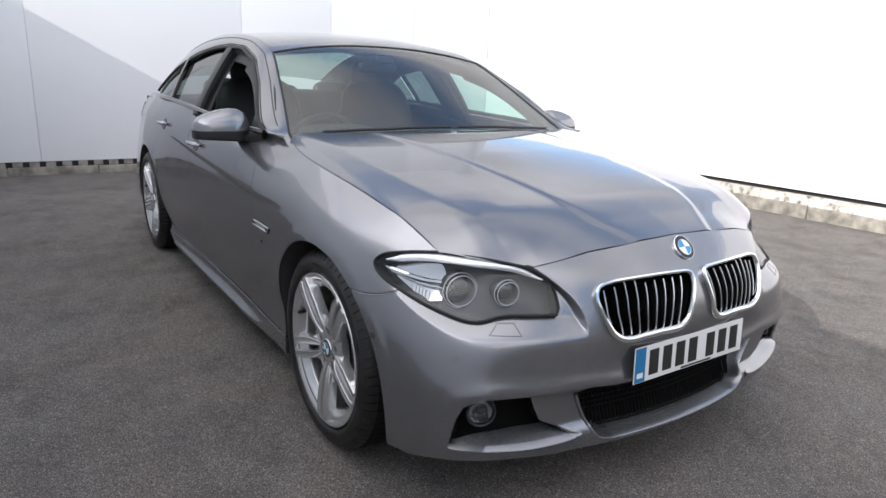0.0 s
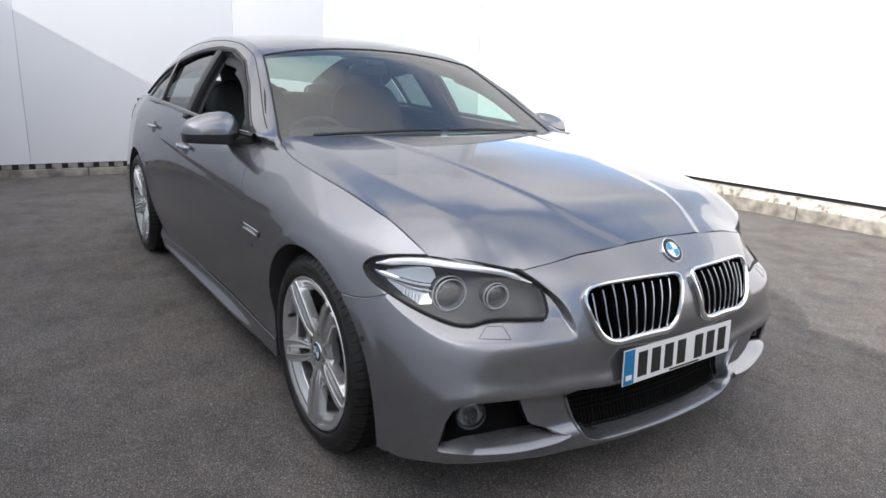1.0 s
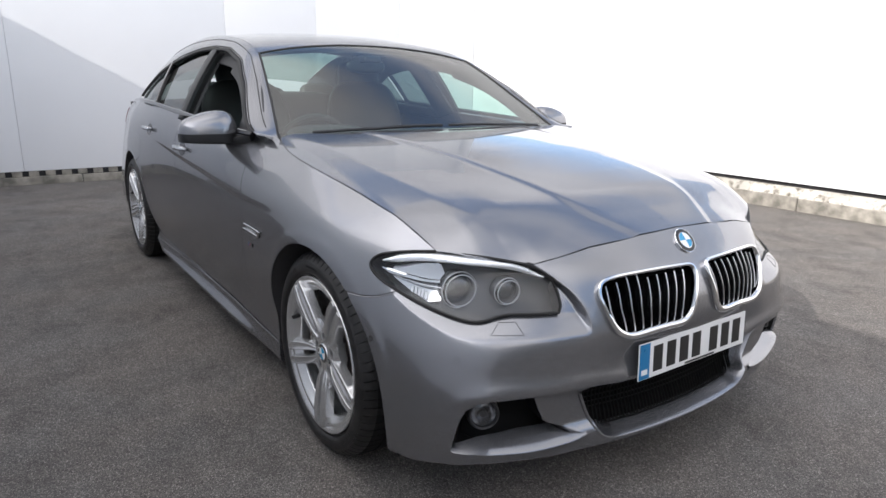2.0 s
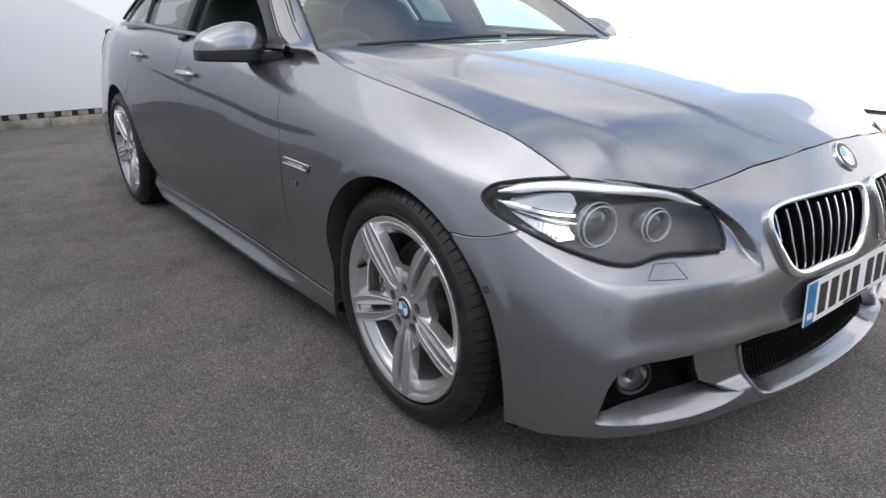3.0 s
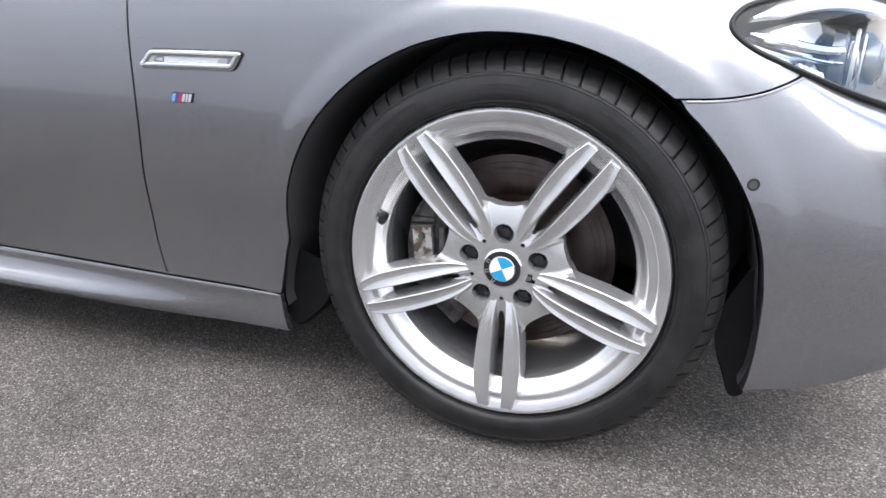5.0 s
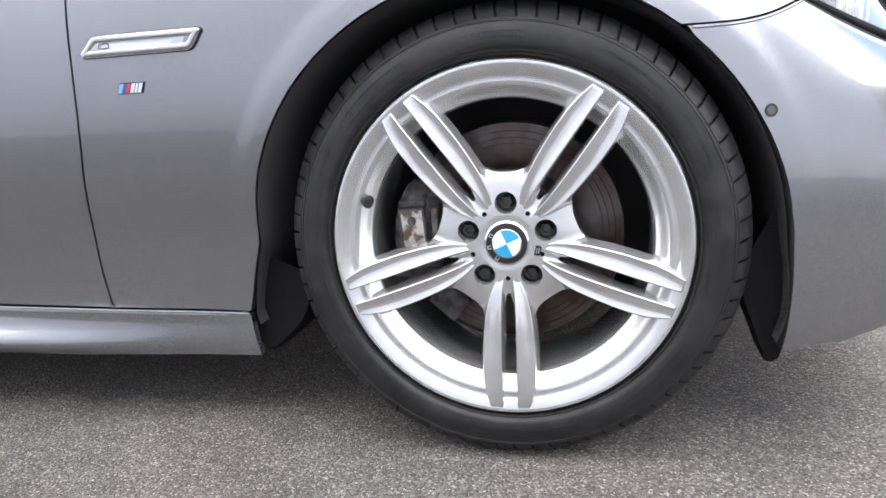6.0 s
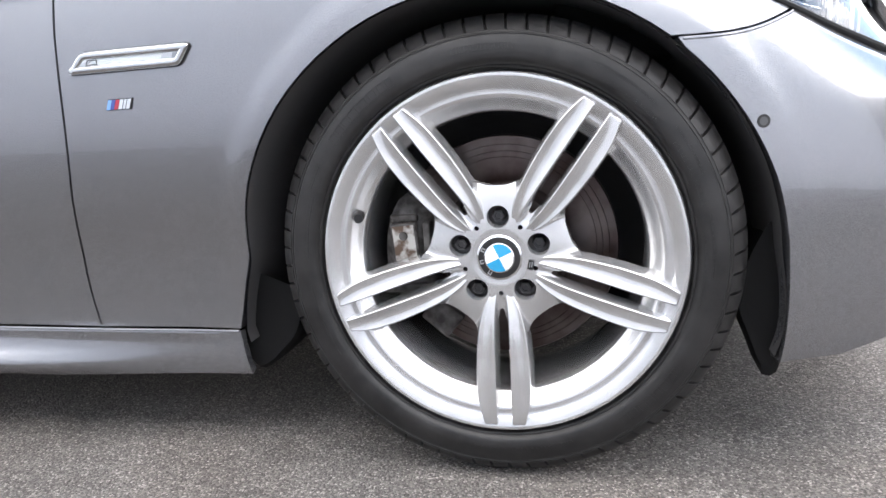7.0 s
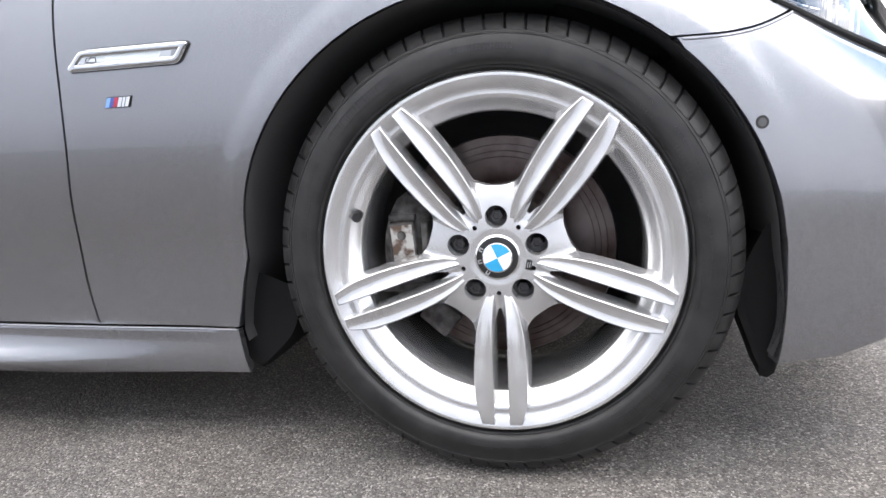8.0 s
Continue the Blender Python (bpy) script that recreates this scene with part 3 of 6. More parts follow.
def round_loop(pts, n=6):
    """A smooth closed loop through some points."""
    p = np.asarray(pts, float)
    q = np.concatenate([p[-3:], p, p[:3]])
    k = np.concatenate([[0], np.cumsum(np.linalg.norm(np.diff(q, axis=0), axis=1))])
    return spline(k, q, np.linspace(k[3], k[3 + len(p)], n * len(p) + 1))[:-1]


def panel(name, poly, surf, mat, parent, label="", step=0.025, holes=(), flange=0.018, gap=0.002, offset=0.0, flip=False, edge_step=None, lines=(), inward=None):
    """A sheet of a surface within an outline of its two parameters, with its edges turned in. flip: mirrored to the other side."""
    e = edge_step or step * 0.6
    loops = [shrunk(resample(poly, e), gap)] + [shrunk(resample(h, e), -gap) for h in holes]
    pts, edges, start = [], [], []
    for lp in loops:
        b = len(pts)
        start.append((b, len(lp)))
        pts += [tuple(v) for v in lp]
        edges += [(b + i, b + (i + 1) % len(lp)) for i in range(len(lp))]
    for line in lines:
        q = np.asarray(line, float)
        ok = inside(loops[0], q)
        for h in loops[1:]:
            ok &= ~inside(h, q)
        rim = np.concatenate(loops)
        ok &= np.array([((rim - c) ** 2).sum(1).min() for c in q]) > (0.3 * e) ** 2
        for i in range(len(q)):
            if ok[i]:
                if i and ok[i - 1]:
                    edges.append((len(pts) - 1, len(pts)))
                pts.append(tuple(q[i]))
    lo, hi = loops[0].min(0), loops[0].max(0)
    gx, gy = np.meshgrid(np.arange(lo[0], hi[0], step), np.arange(lo[1], hi[1], step), indexing="ij")
    cand = np.stack([gx.ravel(), gy.ravel()], 1)
    keep = inside(loops[0], cand)
    for h in loops[1:]:
        keep &= ~inside(h, cand)
    cand = cand[keep]
    rim = np.array(pts)
    far = np.array([((rim - c) ** 2).sum(1).min() for c in cand]) > (0.45 * e) ** 2 if len(cand) else np.zeros(0, bool)
    pts += [tuple(c) for c in cand[far]]
    v2, _, f2, orig, _, _ = delaunay_2d_cdt([Vector(p) for p in pts], edges, [], 0, 1e-7)
    v2 = np.array([tuple(v) for v in v2])
    f2 = np.array([tuple(f) for f in f2])
    mid = v2[f2].mean(1)
    ok = inside(loops[0], mid)
    for h in loops[1:]:
        ok &= ~inside(h, mid)
    f2 = f2[ok]
    pos, nor = surf(v2[:, 0], v2[:, 1])
    pos = pos + nor * offset
    tri = pos[f2]
    wrong = (np.cross(tri[:, 1] - tri[:, 0], tri[:, 2] - tri[:, 0]) * nor[f2].mean(1)).sum(1) < 0
    f2[wrong] = f2[wrong][:, ::-1]
    verts, faces = [tuple(p) for p in pos], [tuple(f) for f in f2]
    normals = [tuple(nor[i]) for f in f2 for i in f]
    back = {o: i for i, os in enumerate(orig) for o in os}
    joins = []
    if flange:
        for b, n in start:
            ids = [back[b + i] for i in range(n)]
            top = len(verts)
            verts += [tuple(pos[i]) for i in ids]
            joins.append((ids[0], top))
            low = len(verts)
            verts += [tuple(pos[i] - nor[i] * flange) if inward is None else tuple(pos[i] + np.array(inward) * flange) for i in ids]
            ctr = pos[ids].mean(0)
            for i in range(n):
                j = (i + 1) % n
                q = (top + i, top + j, low + j, low + i)
                a, c, d = np.array(verts[q[0]]), np.array(verts[q[1]]), np.array(verts[q[3]])
                fn = np.cross(c - a, d - a)
                fn /= np.linalg.norm(fn) + 1e-12
                if b == 0 and np.dot(fn, a - ctr) < 0 or b and np.dot(fn, a - ctr) > 0:
                    q, fn = q[::-1], -fn
                faces.append(q)
                normals += [tuple(fn)] * 4
    if flip:
        verts = [(x, -y, z) for x, y, z in verts]
        count = [len(f) for f in faces]
        faces = [f[::-1] for f in faces]
        flipped, at = [], 0
        for c in count:
            flipped += [(x, -y, z) for x, y, z in normals[at:at + c][::-1]]
            at += c
        normals = flipped
    me = bpy.data.meshes.new(name)
    me.from_pydata(verts, joins, faces)
    me.polygons.foreach_set("use_smooth", [True] * len(me.polygons))
    if len(me.loops) == len(normals):
        me.normals_split_custom_set(normals)
    me.materials.append(mat)
    ob = new(name, me)
    ob.parent = parent
    return tagged(ob, label)


def both(name, poly, surf, mat, parent, label="", **kw):
    """The same sheet on the right and on the left side."""
    panel(name, poly, surf, mat, parent, label, **kw)
    panel(name, poly, surf, mat, parent, label, flip=True, **kw)


def sweep(bm, pts, ups, half_w, half_h, closed=False, sides=8, power=2.0, mat_index=0):
    """A bar of rounded section along a line; ups: the direction of half_h at each point. half_w may vary."""
    p, u = np.asarray(pts, float), np.asarray(ups, float)
    n = len(p)
    hw, hh = np.broadcast_to(half_w, n), np.broadcast_to(half_h, n)
    t = np.roll(p, -1, 0) - np.roll(p, 1, 0)
    if not closed:
        t[0], t[-1] = p[1] - p[0], p[-1] - p[-2]
    t /= np.linalg.norm(t, axis=1, keepdims=True) + 1e-12
    u = u - (u * t).sum(1, keepdims=True) * t
    u /= np.linalg.norm(u, axis=1, keepdims=True) + 1e-12
    w = np.cross(t, u)
    rings = []
    for i in range(n):
        ring = []
        for k in range(sides):
            a = 2 * math.pi * (k + 0.5) / sides
            c, s = math.cos(a), math.sin(a)
            c, s = math.copysign(abs(c) ** (2 / power), c), math.copysign(abs(s) ** (2 / power), s)
            ring.append(bm.verts.new(p[i] + w[i] * hw[i] * c + u[i] * hh[i] * s))
        rings.append(ring)
    for i in range(n if closed else n - 1):
        a, b = rings[i], rings[(i + 1) % n]
        for k in range(sides):
            bm.faces.new((a[k], a[(k + 1) % sides], b[(k + 1) % sides], b[k])).material_index = mat_index
    if not closed:
        bm.faces.new(rings[0][::-1]).material_index = mat_index
        bm.faces.new(rings[-1]).material_index = mat_index
    return rings


def lathe(bm, profile, steps=64, closed=False, axis="y", centre=(0, 0, 0), mat_index=0, arc=(0, 2 * math.pi)):
    """Turn a line of (radius, depth) round the wheel axis; depth counts outward, to -y."""
    full = abs(arc[1] - arc[0] - 2 * math.pi) < 1e-6
    rows = []
    for k in range(steps if full else steps + 1):
        a = arc[0] + (arc[1] - arc[0]) * k / steps
        rows.append([bm.verts.new((centre[0] + r * math.cos(a), centre[1] - d, centre[2] + r * math.sin(a))) for r, d in profile])
    n = len(profile)
    for k in range(steps):
        a, b = rows[k], rows[(k + 1) % len(rows)]
        for i in range(n if closed else n - 1):
            j = (i + 1) % n
            q = [a[i], a[j], b[j], b[i]]
            if len(set(q)) == 4:
                bm.faces.new(q).material_index = mat_index
    return rows


def box(bm, lo, hi, bevel=0.0, mat_index=0, m=None):
    made = bmesh.ops.create_cube(bm, size=1.0)["verts"]
    lo, hi = Vector(lo), Vector(hi)
    for v in made:
        v.co = Vector(((v.co.x + 0.5) * (hi.x - lo.x) + lo.x, (v.co.y + 0.5) * (hi.y - lo.y) + lo.y, (v.co.z + 0.5) * (hi.z - lo.z) + lo.z))
    faces = {f for v in made for f in v.link_faces}
    for f in faces:
        f.material_index = mat_index
    if bevel:
        edges = {e for v in made for e in v.link_edges}
        made = bmesh.ops.bevel(bm, geom=list(edges), offset=bevel, segments=3, profile=0.6, affect="EDGES")["verts"]
    if m is not None:
        bmesh.ops.transform(bm, matrix=m, verts=[v for v in made if v.is_valid])
    return made


def blob(bm, centre, size, power=3.0, rings=14, segs=22, m=None, mat_index=0):
    """A rounded cushion shape."""
    rows = []
    for i in range(rings + 1):
        la = math.pi * (i / rings - 0.5)
        row = []
        for k in range(segs):
            lo = 2 * math.pi * k / segs
            g = lambda v: math.copysign(abs(v) ** (2 / power), v)
            v = Vector((g(math.cos(la)) * g(math.cos(lo)) * size[0], g(math.cos(la)) * g(math.sin(lo)) * size[1], g(math.sin(la)) * size[2]))
            row.append(bm.verts.new((m @ v if m is not None else v) + Vector(centre)))
        rows.append(row)
    for i in range(rings):
        for k in range(segs):
            bm.faces.new((rows[i][k], rows[i][(k + 1) % segs], rows[i + 1][(k + 1) % segs], rows[i + 1][k])).material_index = mat_index
    bmesh.ops.remove_doubles(bm, verts=rows[0] + rows[-1], dist=1e-5)


# ---- the yard: asphalt, white clad walls on kerbs, the building behind the camera ----
def make_ground():
    bm = bmesh.new()
    bmesh.ops.create_grid(bm, x_segments=8, y_segments=8, size=400)
    ob = part("ground", bm, ASPHALT, None, smooth=False, place=pose(0, 0, -0.011))
    return tagged(ob, "worn grey asphalt yard with dark stains", "ground", kind="structure")


make_ground()
WALL_X, WALL_Y, WALL_H, REAR_H = -6.85, 4.95, 2.55, 5.4
random.seed(4)


def make_rear_wall():
    """White cladding sheets over a low kerb, with slots along its foot."""
    bm = bmesh.new()
    box(bm, (WALL_X - 0.30, -9.0, -0.02), (WALL_X - 0.04, WALL_Y + 0.3, REAR_H))
    wall = tagged(part("wall_rear", bm, PANEL_WHITE, None, smooth=False), "white clad yard wall, partly in shade", "wall", kind="structure")
    edges = [-9.0, -6.6, -4.05, -1.38, 0.98, 2.22, 3.56, WALL_Y - 0.002]
    for a, b in zip(edges, edges[1:]):
        bm = bmesh.new()
        box(bm, (WALL_X - 0.038, a + 0.0014, 0.142), (WALL_X, b - 0.0014, REAR_H), 0.003)
        part("panel", bm, PANEL_WHITE, wall)
    return wall


def make_side_wall():
    bm = bmesh.new()
    box(bm, (WALL_X, WALL_Y + 0.04, -0.02), (14.0, WALL_Y + 0.30, WALL_H))
    # dark core, shows as painted shade in the gap at the wall's foot
    wall = tagged(part("wall_side", bm, DARK_GAP, None, smooth=False), "sunlit white clad yard wall", "wall", kind="structure")
    x = WALL_X + 0.002
    while x < 14.0:
        bm = bmesh.new()
        box(bm, (x + 0.002, WALL_Y, 0.256), (min(x + 2.4, 14.0) - 0.002, WALL_Y + 0.038, WALL_H), 0.003)
        part("panel", bm, PANEL_WHITE, wall)
        x += 2.4
    return wall


def make_kerbs():
    rear = thing("kerb_rear", "low grey concrete kerb under the clad wall", "kerb", kind="structure")
    y = -9.0
    while y < WALL_Y - 0.1:
        bm = bmesh.new()
        box(bm, (WALL_X - 0.03, y + 0.004, -0.02), (WALL_X + 0.03, min(y + 0.91, WALL_Y) - 0.004, 0.078 + random.uniform(-.003, .003)), 0.008)
        part("kerb_stone", bm, CONCRETE, rear)
        y += 0.91
    foot = thing("foot_rail", "pale slotted rail with dark openings", "rail", kind="structure")
    # dark strip close behind the blocks paints the shade in the slots
    bm = bmesh.new()
    box(bm, (WALL_X - 0.036, -9.0, 0.07), (WALL_X - 0.012, WALL_Y, 0.144))
    part("slot_back", bm, DARK_GAP, foot, smooth=False)
    y = -9.0
    while y < WALL_Y - 0.1:
        bm = bmesh.new()
        box(bm, (WALL_X - 0.012, y, 0.084), (WALL_X + 0.012, y + 0.098, 0.138), 0.002)
        part("rail_block", bm, CONCRETE, foot)
        y += 0.163
    side = thing("kerb_side", "pale concrete kerb with a rough mortar top", "kerb", kind="structure")
    x = WALL_X
    while x < 13:
        bm = bmesh.new()
        box(bm, (x + 0.004, WALL_Y - 0.065 + random.uniform(-.005, .005), -0.02), (x + 0.906, WALL_Y + 0.02, 0.124 + random.uniform(-.006, .006)), 0.014)
        part("kerb_stone", bm, CONCRETE, side)
        x += 0.91
    bm = bmesh.new()
    n = 700
    rows = []
    for i in range(n + 1):
        px = WALL_X + 20 * i / n
        rough = noise.noise((px * 3, 0, 0)) * 0.03 + noise.noise((px * 11, 5, 0)) * 0.026 + noise.noise((px * 29, 9, 0)) * 0.012
        rows.append([bm.verts.new(v) for v in ((px, WALL_Y - 0.050 + rough * .5, 0.116), (px, WALL_Y - 0.036 + rough * .4, 0.155 + rough * 0.4), (px, WALL_Y - 0.014 + rough * .2, 0.212 + rough * 0.35), (px, WALL_Y + 0.03, 0.216))])
    for a, b in zip(rows, rows[1:]):
        for k in range(3):
            bm.faces.new((a[k], b[k], b[k + 1], a[k + 1]))
    part("mortar_bed", bm, MORTAR, side)


MORTAR = material("rough_mortar", (0.6, 0.58, 0.53), 0.9)
mottled(MORTAR, (0.14, 0.125, 0.10), (0.46, 0.44, 0.395), 16.0, low=0.3, high=0.5, second=4.0)
bumped(MORTAR, 90.0, 0.8, 0.006)


def make_building():
    bm = bmesh.new()
    box(bm, (-16, -4.2, -0.02), (8.0, -3.0, 2.72), 0.01)
    return tagged(part("wall_building", bm, PALE_GREY, None, smooth=False), "plain pale grey clad building wall", "wall", kind="structure")


def make_added_wall():
    # unseen wall, added so that the car's nose reflects something dark
    bm = bmesh.new()
    box(bm, (10.0, -12.0, -0.02), (10.6, WALL_Y, 3.4), 0.01)
    return tagged(part("added_front_wall", bm, ADDED_GREY, None, smooth=False), "unseen grey wall added to darken the car's front reflections", "wall", kind="structure")


make_added_wall()
make_rear_wall()
make_side_wall()
make_kerbs()
make_building()

# ---- the car ----
car = thing("car", "metallic grey four-door saloon car with silver alloy wheels", "car")
ARCH_F, ARCH_R = (-0.012, 0.312, 0.388), (-2.915, 0.315, 0.405)


def arch_line(arch, a0, a1, n=28):
    """The wheel opening's edge on the flank, as (s, z)."""
    x, z, r = arch
    a = np.radians(np.linspace(a0, a1, n))
    return [(float(s_at_x(x + r * math.cos(t))), z + r * math.sin(t)) for t in a]


def sx(*pairs):
    """Points of the flank given by x and z."""
    return [(float(s_at_x(x)), z) for x, z in pairs]


wing_top = [tuple(p) for p in np.stack([EDGE_S, EDGE_Z], 1)]
LAMP = np.concatenate([
    smooth_line([(.985, .650), (1.045, .672), (1.083, .692), (1.098, .711), (1.086, .727), (1.050, .740), (.985, .750), (.884, .757)]),
    smooth_line([(.884, .757), (.745, .746), (.59, .723)])[1:],
    smooth_line([(.59, .723), (.545, .702), (.516, .668), (.508, .620)])[1:],
    [(.517, .604)],
    smooth_line([(.609, .605), (.700, .600), (.727, .593), (.765, .591), (.834, .604), (.92, .628), (.985, .650)])[:-1]])
SEAM = [(1.1620, .618), (1.10, .620), (1.05, .628), (1.01, .641), (.985, .650)]
DOOR_FRONT = [(-.640, .985), (-.652, .873), (-.648, .790), (-.655, .70), (-.672, .535), (-.708, .362), (-.716, .27), (-.710, .214)]


def front_lines():
    """Lines of the bumper along which its surface turns."""
    out = []
    s = np.linspace(-.985, .985, 420)
    ledge = gentle(*RECESS_KEYS, np.abs(s))
    for d in (-.008, -.003, .0, .004, .012, .024, .036, .042, .048):
        out.append(np.stack([s, ledge + d], 1))
    brow = gentle(*BROW_KEYS, np.abs(s))
    for d in (.03, .018, .008, .001, -.004, -.008, -.012, -.017, -.024):
        out.append(np.stack([s, brow + d], 1)[16:-16:2])
    z = np.linspace(.53, .735, 70)
    for side in (1, -1):
        for d in (-.006, -.003, -.001, .001, .0035, .006, .0085, .011, .0135, .016, .018, .021, .025):
            out.append(np.stack([side * (gentle(*STEP_KEYS, z) + d), z], 1))
    return out


def arch_lines():
    """Lines round the front wheel opening, where its flared band ends."""
    x, z, r = ARCH_F
    return [np.array(arch_line((x, .315, r + d), -8, 200, 60)) for d in (.022, .030, .037, .043, .050, .057)]


def flank_lines():
    s = np.linspace(1.45, 5.0, 260)
    return [np.stack([s, gentle(*FLANK_LINE, s) + d], 1) for d in (.012, .001, -.008, -.017, -.027, -.045)]


def make_skin_panels():
    lamp_up = [tuple(p) for p in LAMP[:57]]
    seam = [tuple(p) for p in smooth_line(SEAM)]
    front = sx(*smooth_line(DOOR_FRONT, 5))
    # wing
    a = arch_line(ARCH_F, 52, 176) + sx((-.414, .30), (-.440, .215))
    poly = seam + lamp_up[1:] + wing_top + sx((-.625, .985)) + front[1:] + a[::-1]
    both("front_wing", poly, skin, PAINT, car, flange=0.016, step=0.016, lines=flank_lines() + arch_lines())
    # bumper with its openings
    arch_low = arch_line(ARCH_F, 52, 8, 14) + sx(*smooth_line([(.3755, .350), (.3800, .300), (.3835, .235), (.3830, .168)], 5))
    half = [(.0, .782), (.175, .776), (.384, .759), (.59, .723)] + [tuple(p) for p in LAMP[73:]] + seam[::-1][1:] + arch_low[1:]
    half += [(.919, .171), (.830, .200), (.75, .206), (.667, .199), (.515, .188), (.414, .188), (.25, .186), (.0, .188)]
    ring = half + [(-s, z) for s, z in half[::-1]][1:-1]
    kid_r = KIDNEY
    fog_r = FOG_HOLE
    holes = [kid_r, kid_r * [-1, 1], fog_r, fog_r * [-1, 1], INTAKE]
    panel("front_bumper", ring, skin, PAINT, car, holes=holes, flange=0.022, step=0.014, gap=0.0012, lines=front_lines() + arch_lines())
    # doors, quarter and sill
    belt = lambda x: 0.985 + 0.062 * min(1, max(0, (-x - 0.9) / 1.5))
    top1 = [(x, belt(x)) for x in np.linspace(-1.70, -.645, 12)]
    rear1 = [(-1.700, .86), (-1.690, .60), (-1.66, .36), (-1.640, .217)]
    both("front_door", front + sx(*rear1[::-1]) + sx(*top1), skin, PAINT, car, step=0.02, lines=flank_lines())
    a = arch_line(ARCH_R, 8, 62, 12)
    top2 = [(x, belt(x)) for x in np.linspace(-2.56, -1.70, 12)]
    rear2 = [(-2.56, .95), (-2.53, .86), (-2.60, .72)]
    low2 = [(-1.640, .217), (-2.36, .236), (-2.46, .27)]
    both("rear_door", sx(*rear1) + sx(*low2[1:]) + a + sx(*smooth_line(rear2[::-1], 3)) + sx(*top2), skin, PAINT, car, step=0.022, lines=flank_lines())
    a = arch_line(ARCH_R, 62, 190, 26)
    top3 = [(-3.95, 1.035), (-3.5, 1.045), (-3.0, 1.048), (-2.56, belt(-2.56))]
    both("rear_quarter", sx(*smooth_line(rear2[::-1], 3)[::-1]) + a + sx((-3.32, .22), (-3.6, .24), (-3.95, .26)) + sx(*top3), skin, PAINT, car)
    run_x = np.linspace(-.46, -2.46, 90)
    skirt_lines = [np.array(sx(*[(x, z) for x in run_x])) for z in (.209, .204, .199, .194, .188, .182, .176, .168, .158, .148, .138)]
    both("side_skirt", sx((-.441, .214), (-.768, .213), (-1.64, .217), (-2.36, .236), (-2.47, .262), (-2.51, .21), (-2.4, .152), (-1.6, .128), (-.8, .122), (-.428, .136)), skin, PAINT, car, "grey side skirt with a bright upper edge", flange=0.014, lines=skirt_lines)
    tail = [(float(s_at_x(-3.95)), .26), (REACH, .27), (REACH, 1.03), (float(s_at_x(-3.95)), 1.035)]
    both("tail_panel", tail, skin, PAINT, car, step=0.05)


KIDNEY = round_loop([(.400, .645), (.392, .668), (.360, .682), (.30, .688), (.18, .691), (.07, .689), (.030, .678), (.030, .650), (.046, .60), (.062, .555), (.085, .536), (.14, .530), (.24, .526), (.318, .527), (.352, .545), (.376, .58), (.394, .62)])
FOG_HOLE = np.array([(.806, .246), (.800, .276), (.787, .335), (.770, .372), (.742, .390), (.715, .397), (.66, .396), (.597, .391), (.575, .335), (.556, .298), (.53, .283), (.422, .238), (.455, .232), (.515, .227), (.60, .227), (.70, .236), (.76, .242)])
INTAKE = np.array([(.440, .364), (.39, .371), (.22, .362), (0, .354), (-.22, .362), (-.39, .371), (-.440, .364), (-.410, .300), (-.390, .262), (-.365, .226), (-.325, .208), (-.26, .203), (0, .201), (.26, .203), (.325, .208), (.365, .226), (.390, .262), (.410, .300)])
make_skin_panels()


def make_inner_shell():
    poly = sx((-.44, .80), (-.8, .93), (-2.40, 1.0), (-2.40, .26), (-.46, .24))
    both("door_card", poly, skin, TRIM, car, "dark door lining", offset=-0.045, flange=0, step=0.08)


make_inner_shell()


def make_bonnet():
    right = [(x, -y) for x, y in zip(np.linspace(-.59, .436, 40), bonnet_edge(np.linspace(-.59, .436, 40)))]
    front = [(float(p[0]) - .0006, float(p[1])) for p in lip[::-2]] + [(float(lip[0, 0]) - .0006, 0.0)]
    nose = smooth_line([(.436, -.747), (.508, -.657), front[0]])[1:-1].tolist() + front
    half = right + nose
    poly = half + [(x, -y) for x, y in half[::-1]][1:] + [(-.62, .70), (-.57, .40), (-.555, 0), (-.57, -.40), (-.62, -.70)]
    x = np.linspace(-.55, .64, 80)
    lines = [np.stack([x, s * (gentle(*key, x) + d)], 1) for key in (INNER_CREASE, OUTER_CREASE) for s in (1, -1) for d in (-.030, -.018, -.011, -.006, -.0025, .0025, .006, .011, .018, .030)]
    panel("bonnet", poly, bonnet, PAINT, car, step=0.024, flange=0.02, gap=0.0008, lines=lines)
    # added near-black sheet, stops light showing through the bonnet's gaps
    panel("bonnet_liner", poly, bonnet, VOID, car, offset=-0.03, flange=0.0, gap=0.03, step=0.08)


make_bonnet()


def pillar_pairs(rows, k):
    return [(r[k], r[k + 1]) for r in rows]


